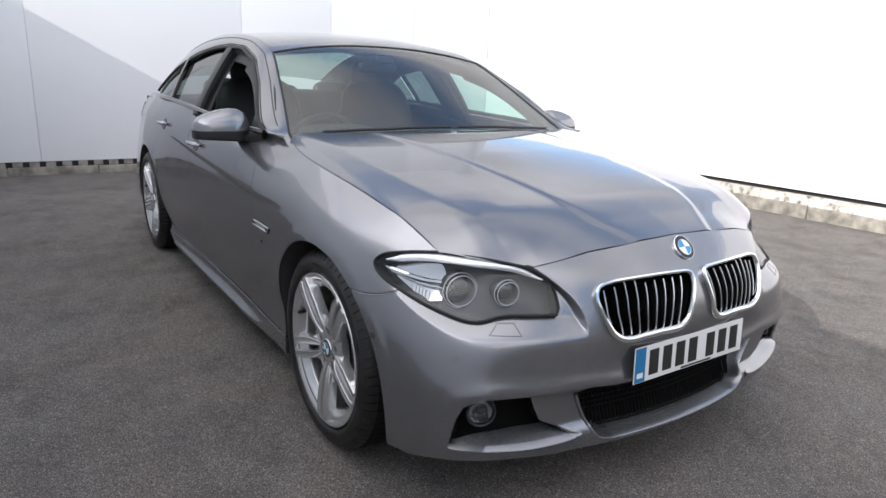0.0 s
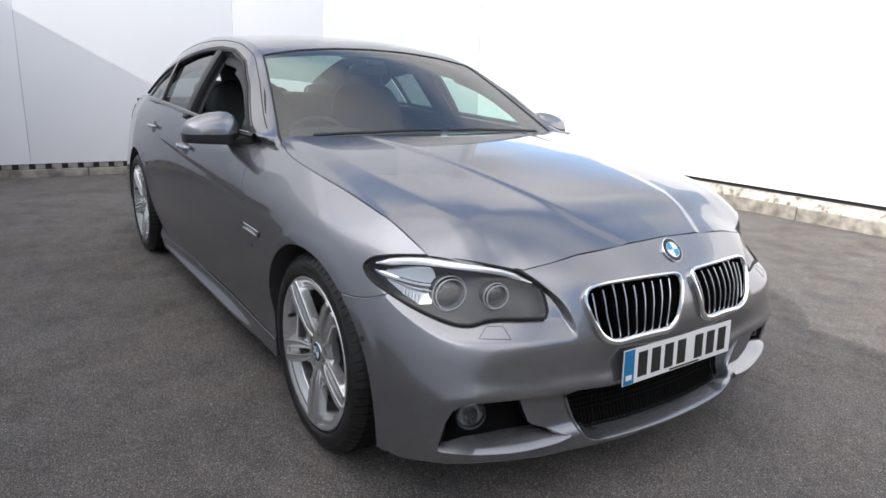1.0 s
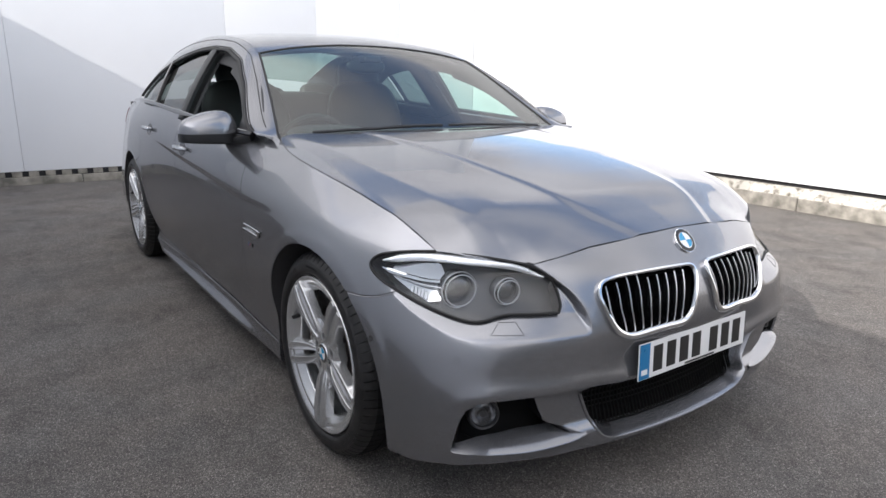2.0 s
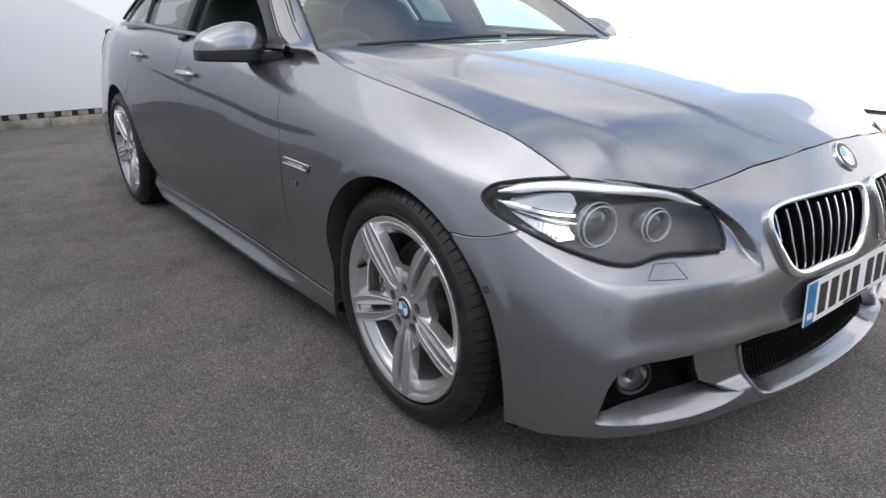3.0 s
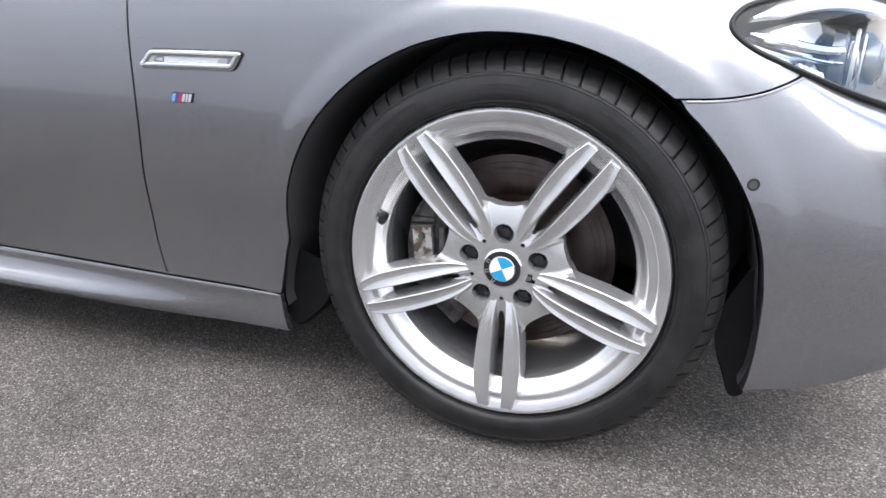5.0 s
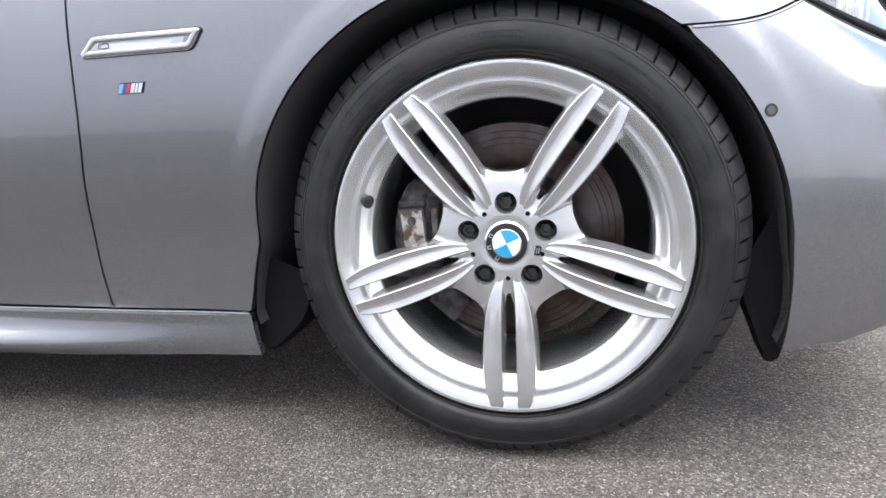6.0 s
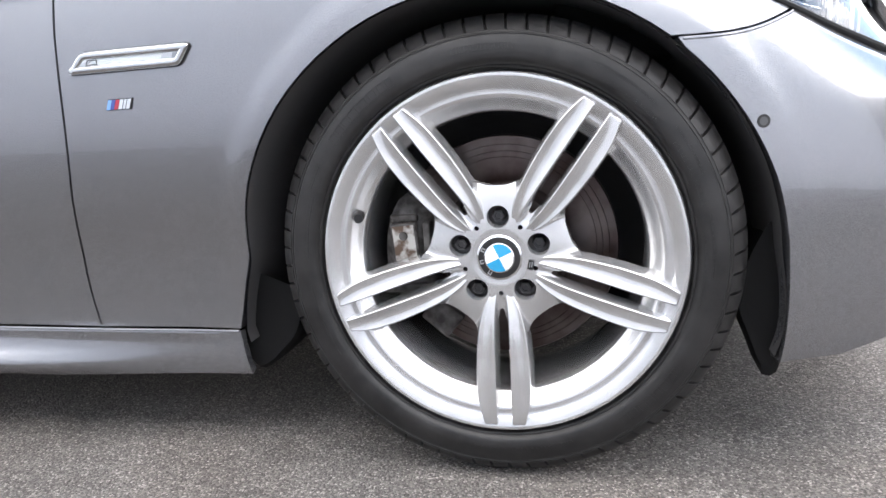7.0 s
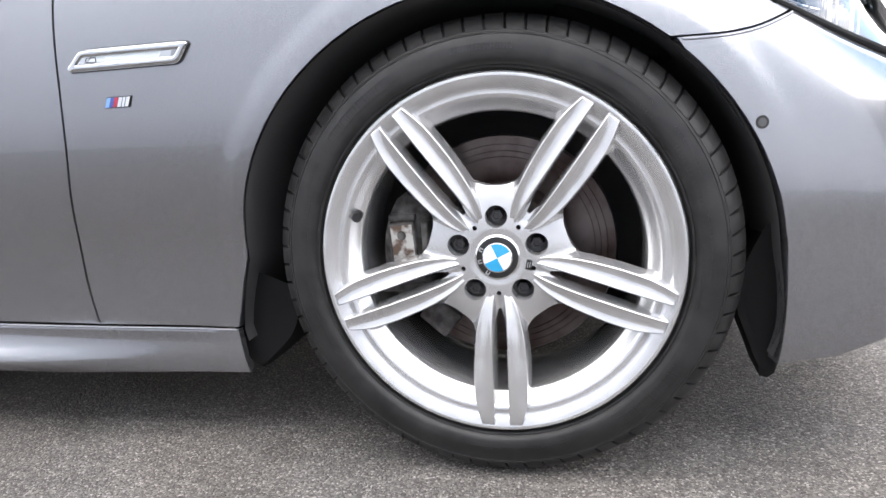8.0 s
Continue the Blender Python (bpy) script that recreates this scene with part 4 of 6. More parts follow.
def make_cabin_top():
    edge = lambda x: float(np.interp(x, [-3.45, -2.9, -2.3, -1.6, -1.254, -.917, -.674], [.50, .535, .575, .585, .602, .685, .750]))
    wx = np.linspace(-.66, -1.262, 14)
    half = [(x, -edge(x)) for x in wx]
    base = [(-.60, .58), (-.575, .35), (-.565, 0), (-.575, -.35), (-.60, -.58)]
    head = [(-1.29, -.42), (-1.305, -.20), (-1.308, 0), (-1.305, .20), (-1.29, .42)]
    panel("windscreen", half + head + [(x, -y) for x, y in half[::-1]] + base, top, WINDSCREEN, car, "clear green-tinted windscreen", flange=0.0, step=0.05).visible_shadow = False
    rx = np.linspace(-1.262, -2.62, 22)
    half = [(x, -edge(x)) for x in rx]
    panel("roof", half + [(-2.66, 0)] + [(x, -y) for x, y in half[::-1]] + head[::-1], top, PAINT, car, step=0.04)
    bx = np.linspace(-2.62, -3.30, 12)
    half = [(x, -edge(x)) for x in bx]
    panel("rear_window", half + [(x, -y) for x, y in half[::-1]] + [(-2.66, 0)], top, REAR_GLASS, car, flange=0.0, step=0.06).visible_shadow = False
    # boot lid behind the rear window
    bm = bmesh.new()
    rows = []
    for x, z in ((-3.30, 1.055), (-3.45, 1.050), (-3.75, 1.045), (-3.98, 1.035), (-4.05, 1.00), (-4.07, .90)):
        rows.append([bm.verts.new((x, y * w, z - 0.03 * abs(w) ** 3)) for w in np.linspace(-1, 1, 15) for y in (0.76 - 0.15 * max(0, (-3.6 - x)),)])
    for a, b in zip(rows, rows[1:]):
        for k in range(14):
            bm.faces.new((a[k], b[k], b[k + 1], a[k + 1]))
    part("boot_lid", bm, PAINT, car)
    # pillars and cantrails: from the screen and roof edge over to the side frames
    dlo = DLO_TOP
    for side in (1, -1):
        bm = bmesh.new()
        xs = np.concatenate([np.linspace(-.60, -1.262, 16), np.linspace(-1.30, -3.30, 34)])
        rows = []
        for x in xs:
            inner = top_raw(np.array(x), np.array(-edge(x)))
            zo = float(np.interp(-x, -np.array([p[0] for p in dlo]), [p[1] for p in dlo]))
            outer = flank_raw(np.array(x), np.array(zo))
            row = []
            n_in = np.array([0.25 if x > -1.3 else 0.0, -0.25, 1.0])
            n_out = np.array([0.1 if x > -1.3 else 0.0, -1.0, 0.45])
            for u in np.linspace(0, 1, 8):
                p = inner * (1 - u) + outer * u
                bulge = 0.34 * np.linalg.norm(outer - inner) * u * (1 - u)
                n = n_in * (1 - u) + n_out * u
                p = p + n / np.linalg.norm(n) * bulge
                row.append(bm.verts.new((p[0], p[1] * side, p[2])))
            rows.append(row)
        rows_co = [[np.array(v.co) for v in r] for r in rows]
        for a, b in zip(rows, rows[1:]):
            for k in range(7):
                bm.faces.new((a[k], a[k + 1], b[k + 1], b[k]) if side < 0 else (a[k], b[k], b[k + 1], a[k + 1]))
        part("roof_pillar", bm, PAINT, car)
        for u, w in ((.42, .0022), (.93, .0030)):
            line = [a * (1 - u * 7 % 1) + b * (u * 7 % 1) for a, b in pillar_pairs(rows_co, int(u * 7))]
            bm = bmesh.new()
            sweep(bm, np.array(line[3:44]), [(0.1, -.6 * side, .7)] * len(line[3:44]), w, .0022, sides=6)
            part("pillar_joint", bm, SEAL, car)
        # black joint between the screen and the pillar
        bm = bmesh.new()
        xs = np.linspace(-.62, -1.262, 20)
        pts, ups = top(xs, np.array([-edge(x) for x in xs]))
        pts[:, 1] *= side
        ups[:, 1] *= side
        sweep(bm, pts + ups * 0.002, ups, 0.0045, 0.004)
        part("screen_seal", bm, SEAL, car)
    bm = bmesh.new()
    ys = np.linspace(-.60, .60, 25)
    pts, ups = top(np.interp(np.abs(ys), [0, .2, .42, .61], [-1.308, -1.305, -1.29, -1.262]), ys)
    sweep(bm, pts + ups * 0.001, ups, 0.005, 0.004)
    part("screen_seal", bm, SEAL, car)


DLO_TOP = [(-.50, .985), (-.70, .990), (-.80, 1.022), (-1.04, 1.178), (-1.28, 1.288), (-1.54, 1.345), (-1.80, 1.362), (-2.05, 1.350), (-2.30, 1.315), (-2.60, 1.22), (-2.86, 1.105), (-2.95, 1.06), (-3.4, 1.05)]
make_cabin_top()


def make_side_glass():
    """The front window stands open; the rear door glass and quarter light are closed."""
    z_top = lambda x: float(np.interp(-x, [-p[0] for p in DLO_TOP], [p[1] for p in DLO_TOP]))
    belt = lambda x: 0.985 + 0.066 * min(1, max(0, (-x - 0.9) / 1.5))
    rear = [(x, belt(x) - .004) for x in np.linspace(-1.70, -2.30, 5)] + [(x, z_top(x) - .004) for x in np.linspace(-2.39, -1.73, 7)]
    both("rear_door_glass", rear, flank, DIM_GLASS, car, "rear door glass, tint darkened for the dim cabin", flange=0.0, offset=-0.012, step=0.06)
    quarter = [(-2.305, belt(-2.32) - .002), (-2.74, belt(-2.7)), (-2.90, 1.075), (-2.6, z_top(-2.6) - .004), (-2.395, z_top(-2.41) - .004)]
    both("quarter_light", quarter, flank, DIM_GLASS, car, "quarter light, tint darkened for the dim cabin", flange=0.0, offset=-0.012, step=0.06)
    # frames
    for side in (1, -1):
        def bar(name, xz, hw, hh, mat, off=0.0):
            q = smooth_line(xz, 6)
            pts, ups = flank(q[:, 0], q[:, 1])
            pts = pts + ups * off
            pts[:, 1] *= side
            ups[:, 1] *= side
            bm = bmesh.new()
            sweep(bm, pts, ups, hw, hh, power=4.0)
            return part(name, bm, mat, car)
        bar("centre_pillar", [(-1.70, belt(-1.7) - .02), (-1.735, 1.2), (-1.76, z_top(-1.76) - .02)], 0.044, 0.012, BLACK, -0.004)
        bar("glass_divider", [(-2.29, belt(-2.29)), (-2.345, 1.2), (-2.385, z_top(-2.385))], 0.014, 0.012, GLOSS_BLACK)
        bar("window_frame", [(-.76, .995)] + [(x, z_top(x) - .012) for x in (-.9, -1.04, -1.16, -1.28, -1.4, -1.54, -1.7, -1.85, -2.05, -2.2, -2.4, -2.6, -2.75, -2.88)], 0.009, 0.008, SEAL)
        bar("roof_trim", [(x, z_top(x) - .008) for x in np.linspace(-.86, -2.80, 16)], 0.062, 0.010, TRIM, -0.050)
        bar("pillar_trim", [(-1.76, belt(-1.7) - .02), (-1.815, 1.2), (-1.845, z_top(-1.85) - .02)], 0.115, 0.010, TRIM, -0.045)
        bar("screen_trim", [(-.84, .985), (-1.04, 1.125), (-1.28, 1.240), (-1.45, 1.285)], 0.042, 0.010, TRIM, -0.050)
        bar("belt_strip", [(x, belt(x) + .004) for x in np.linspace(-.72, -2.88, 9)], 0.011, 0.010, GLOSS_BLACK, 0.002)
    # open front window on the right; the left one is closed
    front = [(x, belt(x) + .012) for x in np.linspace(-.84, -1.66, 6)] + [(x, z_top(x) - .025) for x in np.linspace(-1.70, -.84, 10)]
    panel("front_door_glass", front, flank, SIDE_GLASS, car, flange=0.0, offset=-0.012, step=0.06, flip=True)


make_side_glass()


# ---- wheels ----
def make_tyre(parent):
    """Low tyre: a sidewall with a rim guard and fine ribs, and shoulder blocks parted by slanting grooves."""
    bm = bmesh.new()
    prof = [(.244, -.030), (.2535, -.008), (.2600, -.0050), (.2640, -.0035), (.2655, .0010), (.2668, .0040), (.2690, .0048), (.2702, .0040), (.2712, .0052), (.2735, .0092), (.2790, .0118), (.2880, .0128), (.2990, .0120), (.3080, .0092),
            (.3086, .0082), (.3096, .0081), (.3102, .0086), (.3122, .0074), (.3128, .0062), (.3138, .0058), (.3144, .0062),
            (.3160, .0050), (.3215, .0012), (.3290, -.0060), (.3355, -.0160), (.3400, -.0300), (.3430, -.0480),
            (.3445, -.075), (.3365, -.077), (.3365, -.085), (.345, -.087), (.3455, -.12), (.3375, -.122), (.3375, -.131), (.3455, -.133), (.345, -.168), (.3365, -.170), (.3365, -.178), (.3445, -.180), (.342, -.222), (.325, -.240), (.285, -.250), (.244, -.225)]
    pitches, cuts = 72, (0.0, .020, .034, .150, .170, .34, .56, .78)
    deep = {21: .0006, 22: .0042, 23: .0056, 24: .0062, 25: .0064, 26: .0064}
    rows = []
    for p in range(pitches):
        for j, c in enumerate(cuts):
            row = []
            for i, (r, d) in enumerate(prof):
                slant = .20 * np.clip((r - .316) / .03, 0, 1) if i < 27 else .20
                a = 2 * math.pi * (p + c + slant) / pitches
                if i in deep and j in (2, 3):
                    r = r - deep[i]
                    d = d - deep[i] * .5
                row.append(bm.verts.new((r * math.cos(a), -d, r * math.sin(a))))
            rows.append(row)
    for k in range(len(rows)):
        a, b = rows[k], rows[(k + 1) % len(rows)]
        for i in range(len(prof) - 1):
            bm.faces.new((a[i], a[i + 1], b[i + 1], b[i])).material_index = 1 if i >= 25 else 0
    for v in bm.verts:
        if v.co.z < -0.3425:
            v.co.z = -0.3425
    t = part("tyre", bm, [TYRE, TREAD], parent, "worn black rubber tyre with shallow tread blocks")
    # raised sidewall marks, too small to read
    rng = random.Random(8)
    depth = lambda rr: float(np.interp(rr, [.2712, .2735, .2790, .2880, .2990, .3080], [.0052, .0092, .0118, .0128, .0120, .0092]))
    bm = bmesh.new()

    def raised(r0, r1, a0, a1, h):
        for ra, rb, b0, b1 in ((r0, r0 + .0011, a0, a1), (r1 - .0011, r1, a0, a1), (r0, r1, a0, a0 + .0012 / r0), (r0, r1, a1 - .0012 / r0, a1)) if h else ((r0, r1, a0, a1),):
            q = [(ra, b0), (ra, b1), (rb, b1), (rb, b0)]
            up = [bm.verts.new((rr * math.cos(a), -depth(rr) - .0008, rr * math.sin(a))) for rr, a in q]
            low = [bm.verts.new((rr * math.cos(a), -depth(rr) + .001, rr * math.sin(a))) for rr, a in q]
            bm.faces.new(up)
            for j in range(4):
                bm.faces.new((up[j], up[(j + 1) % 4], low[(j + 1) % 4], low[j]))

    for start, stop, r, h, outlined in ((142, 117, .2915, .0140, True), (-32, -53, .2915, .0135, True), (178, 160, .287, .0050, False), (157, 149, .294, .0050, False), (62, 44, .2975, .0034, False),
                                        (58, 40, .2830, .0050, False), (36, 22, .2970, .0034, False), (33, 14, .2840, .0055, False), (12, -6, .2900, .0034, False), (4, -14, .2800, .0030, False), (100, 84, .2940, .0075, True), (210, 186, .2860, .0034, False), (-70, -100, .288, .0034, False)):
        a = start
        while a > stop:
            w = (2.7 if outlined else .75) * rng.uniform(.7, 1.15) * (h / .014 if outlined else h / .0045)
            raised(r - h / 2, r + h / 2, radians(a - w), radians(a), outlined)
            a -= w * (1.35 if rng.random() < .8 or outlined else 2.6)
    bmesh.ops.recalc_face_normals(bm, faces=bm.faces)
    tagged(part("sidewall_mark", bm, TYRE, parent), kind="stuff")
    return t


# five double spokes: each half is a hollow-faced petal between two ridges, standing out of a sunk hub
SPOKE_D = ([.050, .060, .070, .100, .150, .200, .230, .2520], [-.0185, -.0135, -.0098, -.0016, .0056, .0104, .0112, .0098])
RIDGE_IN = ([.050, .070, .100, .140, .200, .2520], [.0064, .0092, .0112, .0119, .0120, .0120])
RIDGE_OUT = ([.050, .062, .074, .090, .110, .140, .175, .205, .2280, .2520], [.0140, .0195, .0248, .0298, .0340, .0372, .0390, .0384, .0352, .0290])
SLOT = ([.050, .075, .100, .150, .180, .2520], [.0015, .0036, .0056, .0074, .0080, .0090])
HOLLOW = ([.050, .075, .110, .190, .230, .2520], [.0002, .0016, .0032, .0034, .0020, .0006])
DISH = [(.2560, -.030), (.2618, -.012), (.2620, .0010), (.2612, .0046), (.2596, .0066), (.2572, .0070), (.2545, .0063), (.2500, .0044), (.2450, .0018), (.2424, -.0006), (.2408, -.0022), (.2385, -.0030), (.2330, -.0033), (.2300, -.0037),
        (.2280, -.0052), (.2245, -.0100), (.2190, -.0168), (.2146, -.0222), (.2120, -.0244), (.2104, -.0262), (.2093, -.0300), (.2085, -.040), (.2090, -.060), (.2105, -.10), (.217, -.17), (.229, -.22)]
SINK = 0.020


def top_of(a, b, k):
    """Smooth greater of two heights."""
    m = np.maximum(a, b)
    return m + k * np.log(np.exp((a - m) / k) + np.exp((b - m) / k))


def hub_raw(x, z):
    """The hub's face as a depth over its disc, filleted to the petals' flanks."""
    r = np.hypot(x, z)
    th = np.arctan2(z, x)
    off = th - radians(54) - np.round((th - radians(54)) / radians(72)) * radians(72)
    along, t = r * np.cos(off), np.abs(r * np.sin(off))
    d = .0015 - .10 * np.clip(r - .042, 0, 1) - 2.2 * np.clip(r - .055, 0, 1) ** 2 - 4.0 * np.clip(r - .085, 0, 1) ** 2 - SINK * np.clip(1 - r / .235, 0, 1)
    crest, inner, outer = gentle(*SPOKE_D, along), gentle(*RIDGE_IN, along), gentle(*RIDGE_OUT, along)
    flank_d = crest - .0105 - 1.5 * np.clip(t - outer, 0, 1) - 2.2 * np.clip(inner - t, 0, 1)
    d = np.where(along > .045, top_of(d, np.minimum(flank_d, d + .02), .0022), d)
    d = d - .0030 * np.exp(-(t / np.maximum(inner * .62, .002)) ** 4) * eased((along - .054) / .014)
    return np.stack([x, -d, z], -1)


hub_face = with_normals(hub_raw, lambda p: np.array([0, -1.0, 0]), 0.0008)


def ring_points(r, n, cx=0.0, cz=0.0):
    return np.array([(cx + r * math.cos(a), cz + r * math.sin(a)) for a in np.linspace(0, 2 * math.pi, n + 1)[:-1]])


def polar(r, a):
    return (r * math.cos(a), r * math.sin(a))


def petal_mesh(side):
    """One half spoke along +x, lofted from its hub end to its blunt tip on the rim."""
    bm = bmesh.new()
    rows = []
    runs = list(np.linspace(.050, .2490, 60)) + [.2505, .2514, .2520, .2523]
    for i, r in enumerate(runs):
        d, ti, to = (float(gentle(*key, np.array(r))) for key in (SPOKE_D, RIDGE_IN, RIDGE_OUT))
        slot, hollow = float(gentle(*SLOT, np.array(r))), float(gentle(*HOLLOW, np.array(r)))
        end = max(0, i - 59)
        d -= (0, .0003, .0012, .0032, .0090)[end]
        ti, to = ti + .0002 * end * end, to - .0002 * end * end
        fall = float(np.interp(r, [.05, .09, .15, .21, .252], [.0005, .0026, .0036, .0022, .0006]))
        flare = .0050 + .0070 * math.exp(-((r - .2165) / .0085) ** 2)
        low = float(np.interp(r, [.05, .08, .11, .2, .225, .252], [.010, .022, .036, .036, .030, .014]))
        sec = [(slot, -low), (slot + .35 * (ti - slot), -low * .48), (ti - .0012, -.0034), (ti - .0007, -.0013), (ti, -.0003), (ti + .0009, .0), (ti + .0020, -.0004)]
        for u in (.16, .28, .4, .5, .6, .72, .84):
            sec.append((ti + .0020 + (to - ti - .0040) * u, -.0004 - fall * u - hollow * 4 * u * (1 - u)))
        sec += [(to - .0020, -.0004 - fall), (to - .0009, -fall), (to, -.0004 - fall), (to + .0008, -.0017 - fall), (to + .0015, -.0042 - fall), (to + .45 * flare + .0008, -low * .55), (to + flare, -low)]
        rows.append([bm.verts.new((r, -(d + h), side * t)) for t, h in sec])
    for a, b in zip(rows, rows[1:]):
        for k in range(len(a) - 1):
            bm.faces.new((a[k], a[k + 1], b[k + 1], b[k]))
    bm.faces.new(rows[-1])
    bmesh.ops.recalc_face_normals(bm, faces=bm.faces)
    return bm


def make_wheel(parent, place):
    # hub: a five-armed star whose arms end under the petals
    loop = []
    for k in range(5):
        mid, axis = radians(90 + 72 * k), radians(54 + 72 * k)
        turn = lambda r, t: (r * math.cos(axis) - t * math.sin(axis), r * math.sin(axis) + t * math.cos(axis))
        arm = [(.112, -.029), (.112, -.012), (.088, -.0044), (.080, -.0032), (.078, 0), (.080, .0032), (.088, .0044), (.112, .012), (.112, .029)]
        loop += [turn(r, t) for r, t in arm]
        a0 = radians(36) - math.asin(.0370 / .121)
        loop += [polar(.1045 + .0150 * abs(u) ** 2.6, mid + a0 * u) for u in np.linspace(-1.0, 1.0, 27)]
    holes = [ring_points(.0330, 40)]
    lines = [np.concatenate([ring_points(r, n), [(r, 0.0)]]) for r, n in ((.0355, 60), (.042, 70), (.0385, 64))]
    for k in range(5):
        mid, axis = radians(90 + 72 * k), radians(54 + 72 * k)
        holes.append(ring_points(.0163, 30, *polar(.0600, mid)))
        holes.append(ring_points(.0036, 12, *polar(.0540, axis)))
        for rr in (.0178, .0195):
            q = ring_points(rr, 34, *polar(.0600, mid))
            lines.append(np.concatenate([q, q[:1]]))
        turn = lambda r, t: (r * math.cos(axis) - t * math.sin(axis), r * math.sin(axis) + t * math.cos(axis))
        run_r = np.linspace(.060, .118, 26)
        for key, offs in ((RIDGE_OUT, (.001, .004, .007)), (RIDGE_IN, (-.0015, -.0035))):
            for d in offs:
                for sign in (1, -1):
                    lines.append(np.array([turn(r, sign * (float(gentle(*key, np.array(r))) + d)) for r in run_r]))
    wheel = panel("wheel", np.array(loop), hub_face, ALLOY, parent, "silver alloy wheel with five double spokes", step=0.0034, holes=holes, flange=0.026, gap=0.0, edge_step=.0028, lines=lines, inward=(0, 1, 0))
    wheel.matrix_basis = place
    for side in (1, -1):
        first = part("spoke", petal_mesh(side), ALLOY, wheel, place=pose(0, 0, 0, 0, -54, 0))
        for k in range(1, 5):
            ob = new("spoke", first.data)
            ob.parent = wheel
            ob.matrix_basis = pose(0, 0, 0, 0, -54 - 72 * k, 0)
    bm = bmesh.new()
    lathe(bm, DISH, 200)
    bmesh.ops.recalc_face_normals(bm, faces=bm.faces)
    part("rim", bm, ALLOY, wheel, "stepped silver rim")
    make_tyre(wheel)
    # cap: black ring and four quadrants
    bm = bmesh.new()
    lathe(bm, [(.0335, -.004), (.0335, .003), (.032, .0045), (.0305, .0048)], 64, mat_index=0)
    lathe(bm, [(.0305, .0048), (.0222, .0055)], 64, mat_index=1)
    lathe(bm, [(.0222, .0055), (.0205, .0062)], 64, mat_index=0)
    tilt = radians(25)
    for qd in range(4):
        lathe(bm, [(.0205, .0062), (.012, .0068), (.0002, .0070)], 10, mat_index=2 + (qd + 1) % 2, arc=(tilt + qd * math.pi / 2, tilt + (qd + 1) * math.pi / 2))
    part("hub_cap", bm, [CHROME, INK, BADGE_WHITE, CYAN], wheel, "round black cap with blue and white quarters", place=pose(0, SINK * .86, 0))
    for j in range(5):
        a = radians(90 + 72 * j)
        bm = bmesh.new()
        lathe(bm, [(.0001, -.012), (.0045, -.012), (.0055, -.010), (.0085, -.010), (.0098, -.013), (.0104, -.030)], 6)
        lathe(bm, [(.0104, -.028), (.0150, -.027)], 24)
        part("wheel_bolt", bm, CAST_DARK, wheel, "dark wheel bolt in its well", place=pose(.06 * math.cos(a), SINK * .745, .06 * math.sin(a)))
        bm = bmesh.new()
        lathe(bm, [(.0165, .0003), (.0160, -.002), (.0150, -.012), (.0146, -.027)], 30)
        part("bolt_well", bm, ALLOY, wheel, place=pose(.06 * math.cos(a), SINK * .80, .06 * math.sin(a)))
        # near-black disc paints the shade inside the spoke's hole
        bm = bmesh.new()
        lathe(bm, [(.0001, -.006), (.0042, -.006)], 12)
        a = radians(54 + 72 * j)
        part("spoke_hole", bm, VOID, wheel, place=pose(.0540 * math.cos(a), SINK * .77, .0540 * math.sin(a)))
    for a in (152, 192, 236):
        t = radians(a)
        bm = bmesh.new()
        for sx0 in (-.0030, .0012):
            box(bm, (sx0, -.0066, -.0028), (sx0 + .0016, -.0050, .0028))
        box(bm, (-.0030, -.0066, .0012), (.0028, -.0050, .0028))
        part("cap_mark", bm, SATIN, wheel, place=pose(.0263 * math.cos(t), SINK * .86, .0263 * math.sin(t), 0, 90 - a, 0), smooth=False)
    bm = bmesh.new()
    box(bm, (-.0042, -.0025, -.0075), (.0042, .002, .0075), .0008)
    tag = (.0465 * math.cos(radians(-14)), SINK * .80, .0465 * math.sin(radians(-14)))
    part("hub_tag", bm, INK, wheel, place=pose(*tag, 0, 12, 0))
    bm = bmesh.new()
    box(bm, (-.0022, -.0030, -.0045), (-.0010, -.0020, .0035))
    box(bm, (.0008, -.0030, -.0035), (.0022, -.0020, .0045))
    part("tag_bar", bm, SATIN, wheel, place=pose(*tag, 0, 12, 0), smooth=False)
    bm = bmesh.new()
    a = radians(162)
    d = Vector((math.cos(a), 0, math.sin(a)))
    sweep(bm, [d * .222 + Vector((0, .025, 0)), d * .2185 + Vector((0, .012, 0)), d * .214 + Vector((0, -.004, 0))], [(0, 0, 1)] * 3, [.0085, .0085, .0070], [.0085, .0085, .0070], sides=14)
    part("valve", bm, BLACK, wheel, "black rubber valve")
    return wheel


CAST_DARK = material("dark_steel_bolt", (0.06, 0.06, 0.062), 0.4, 0.8)


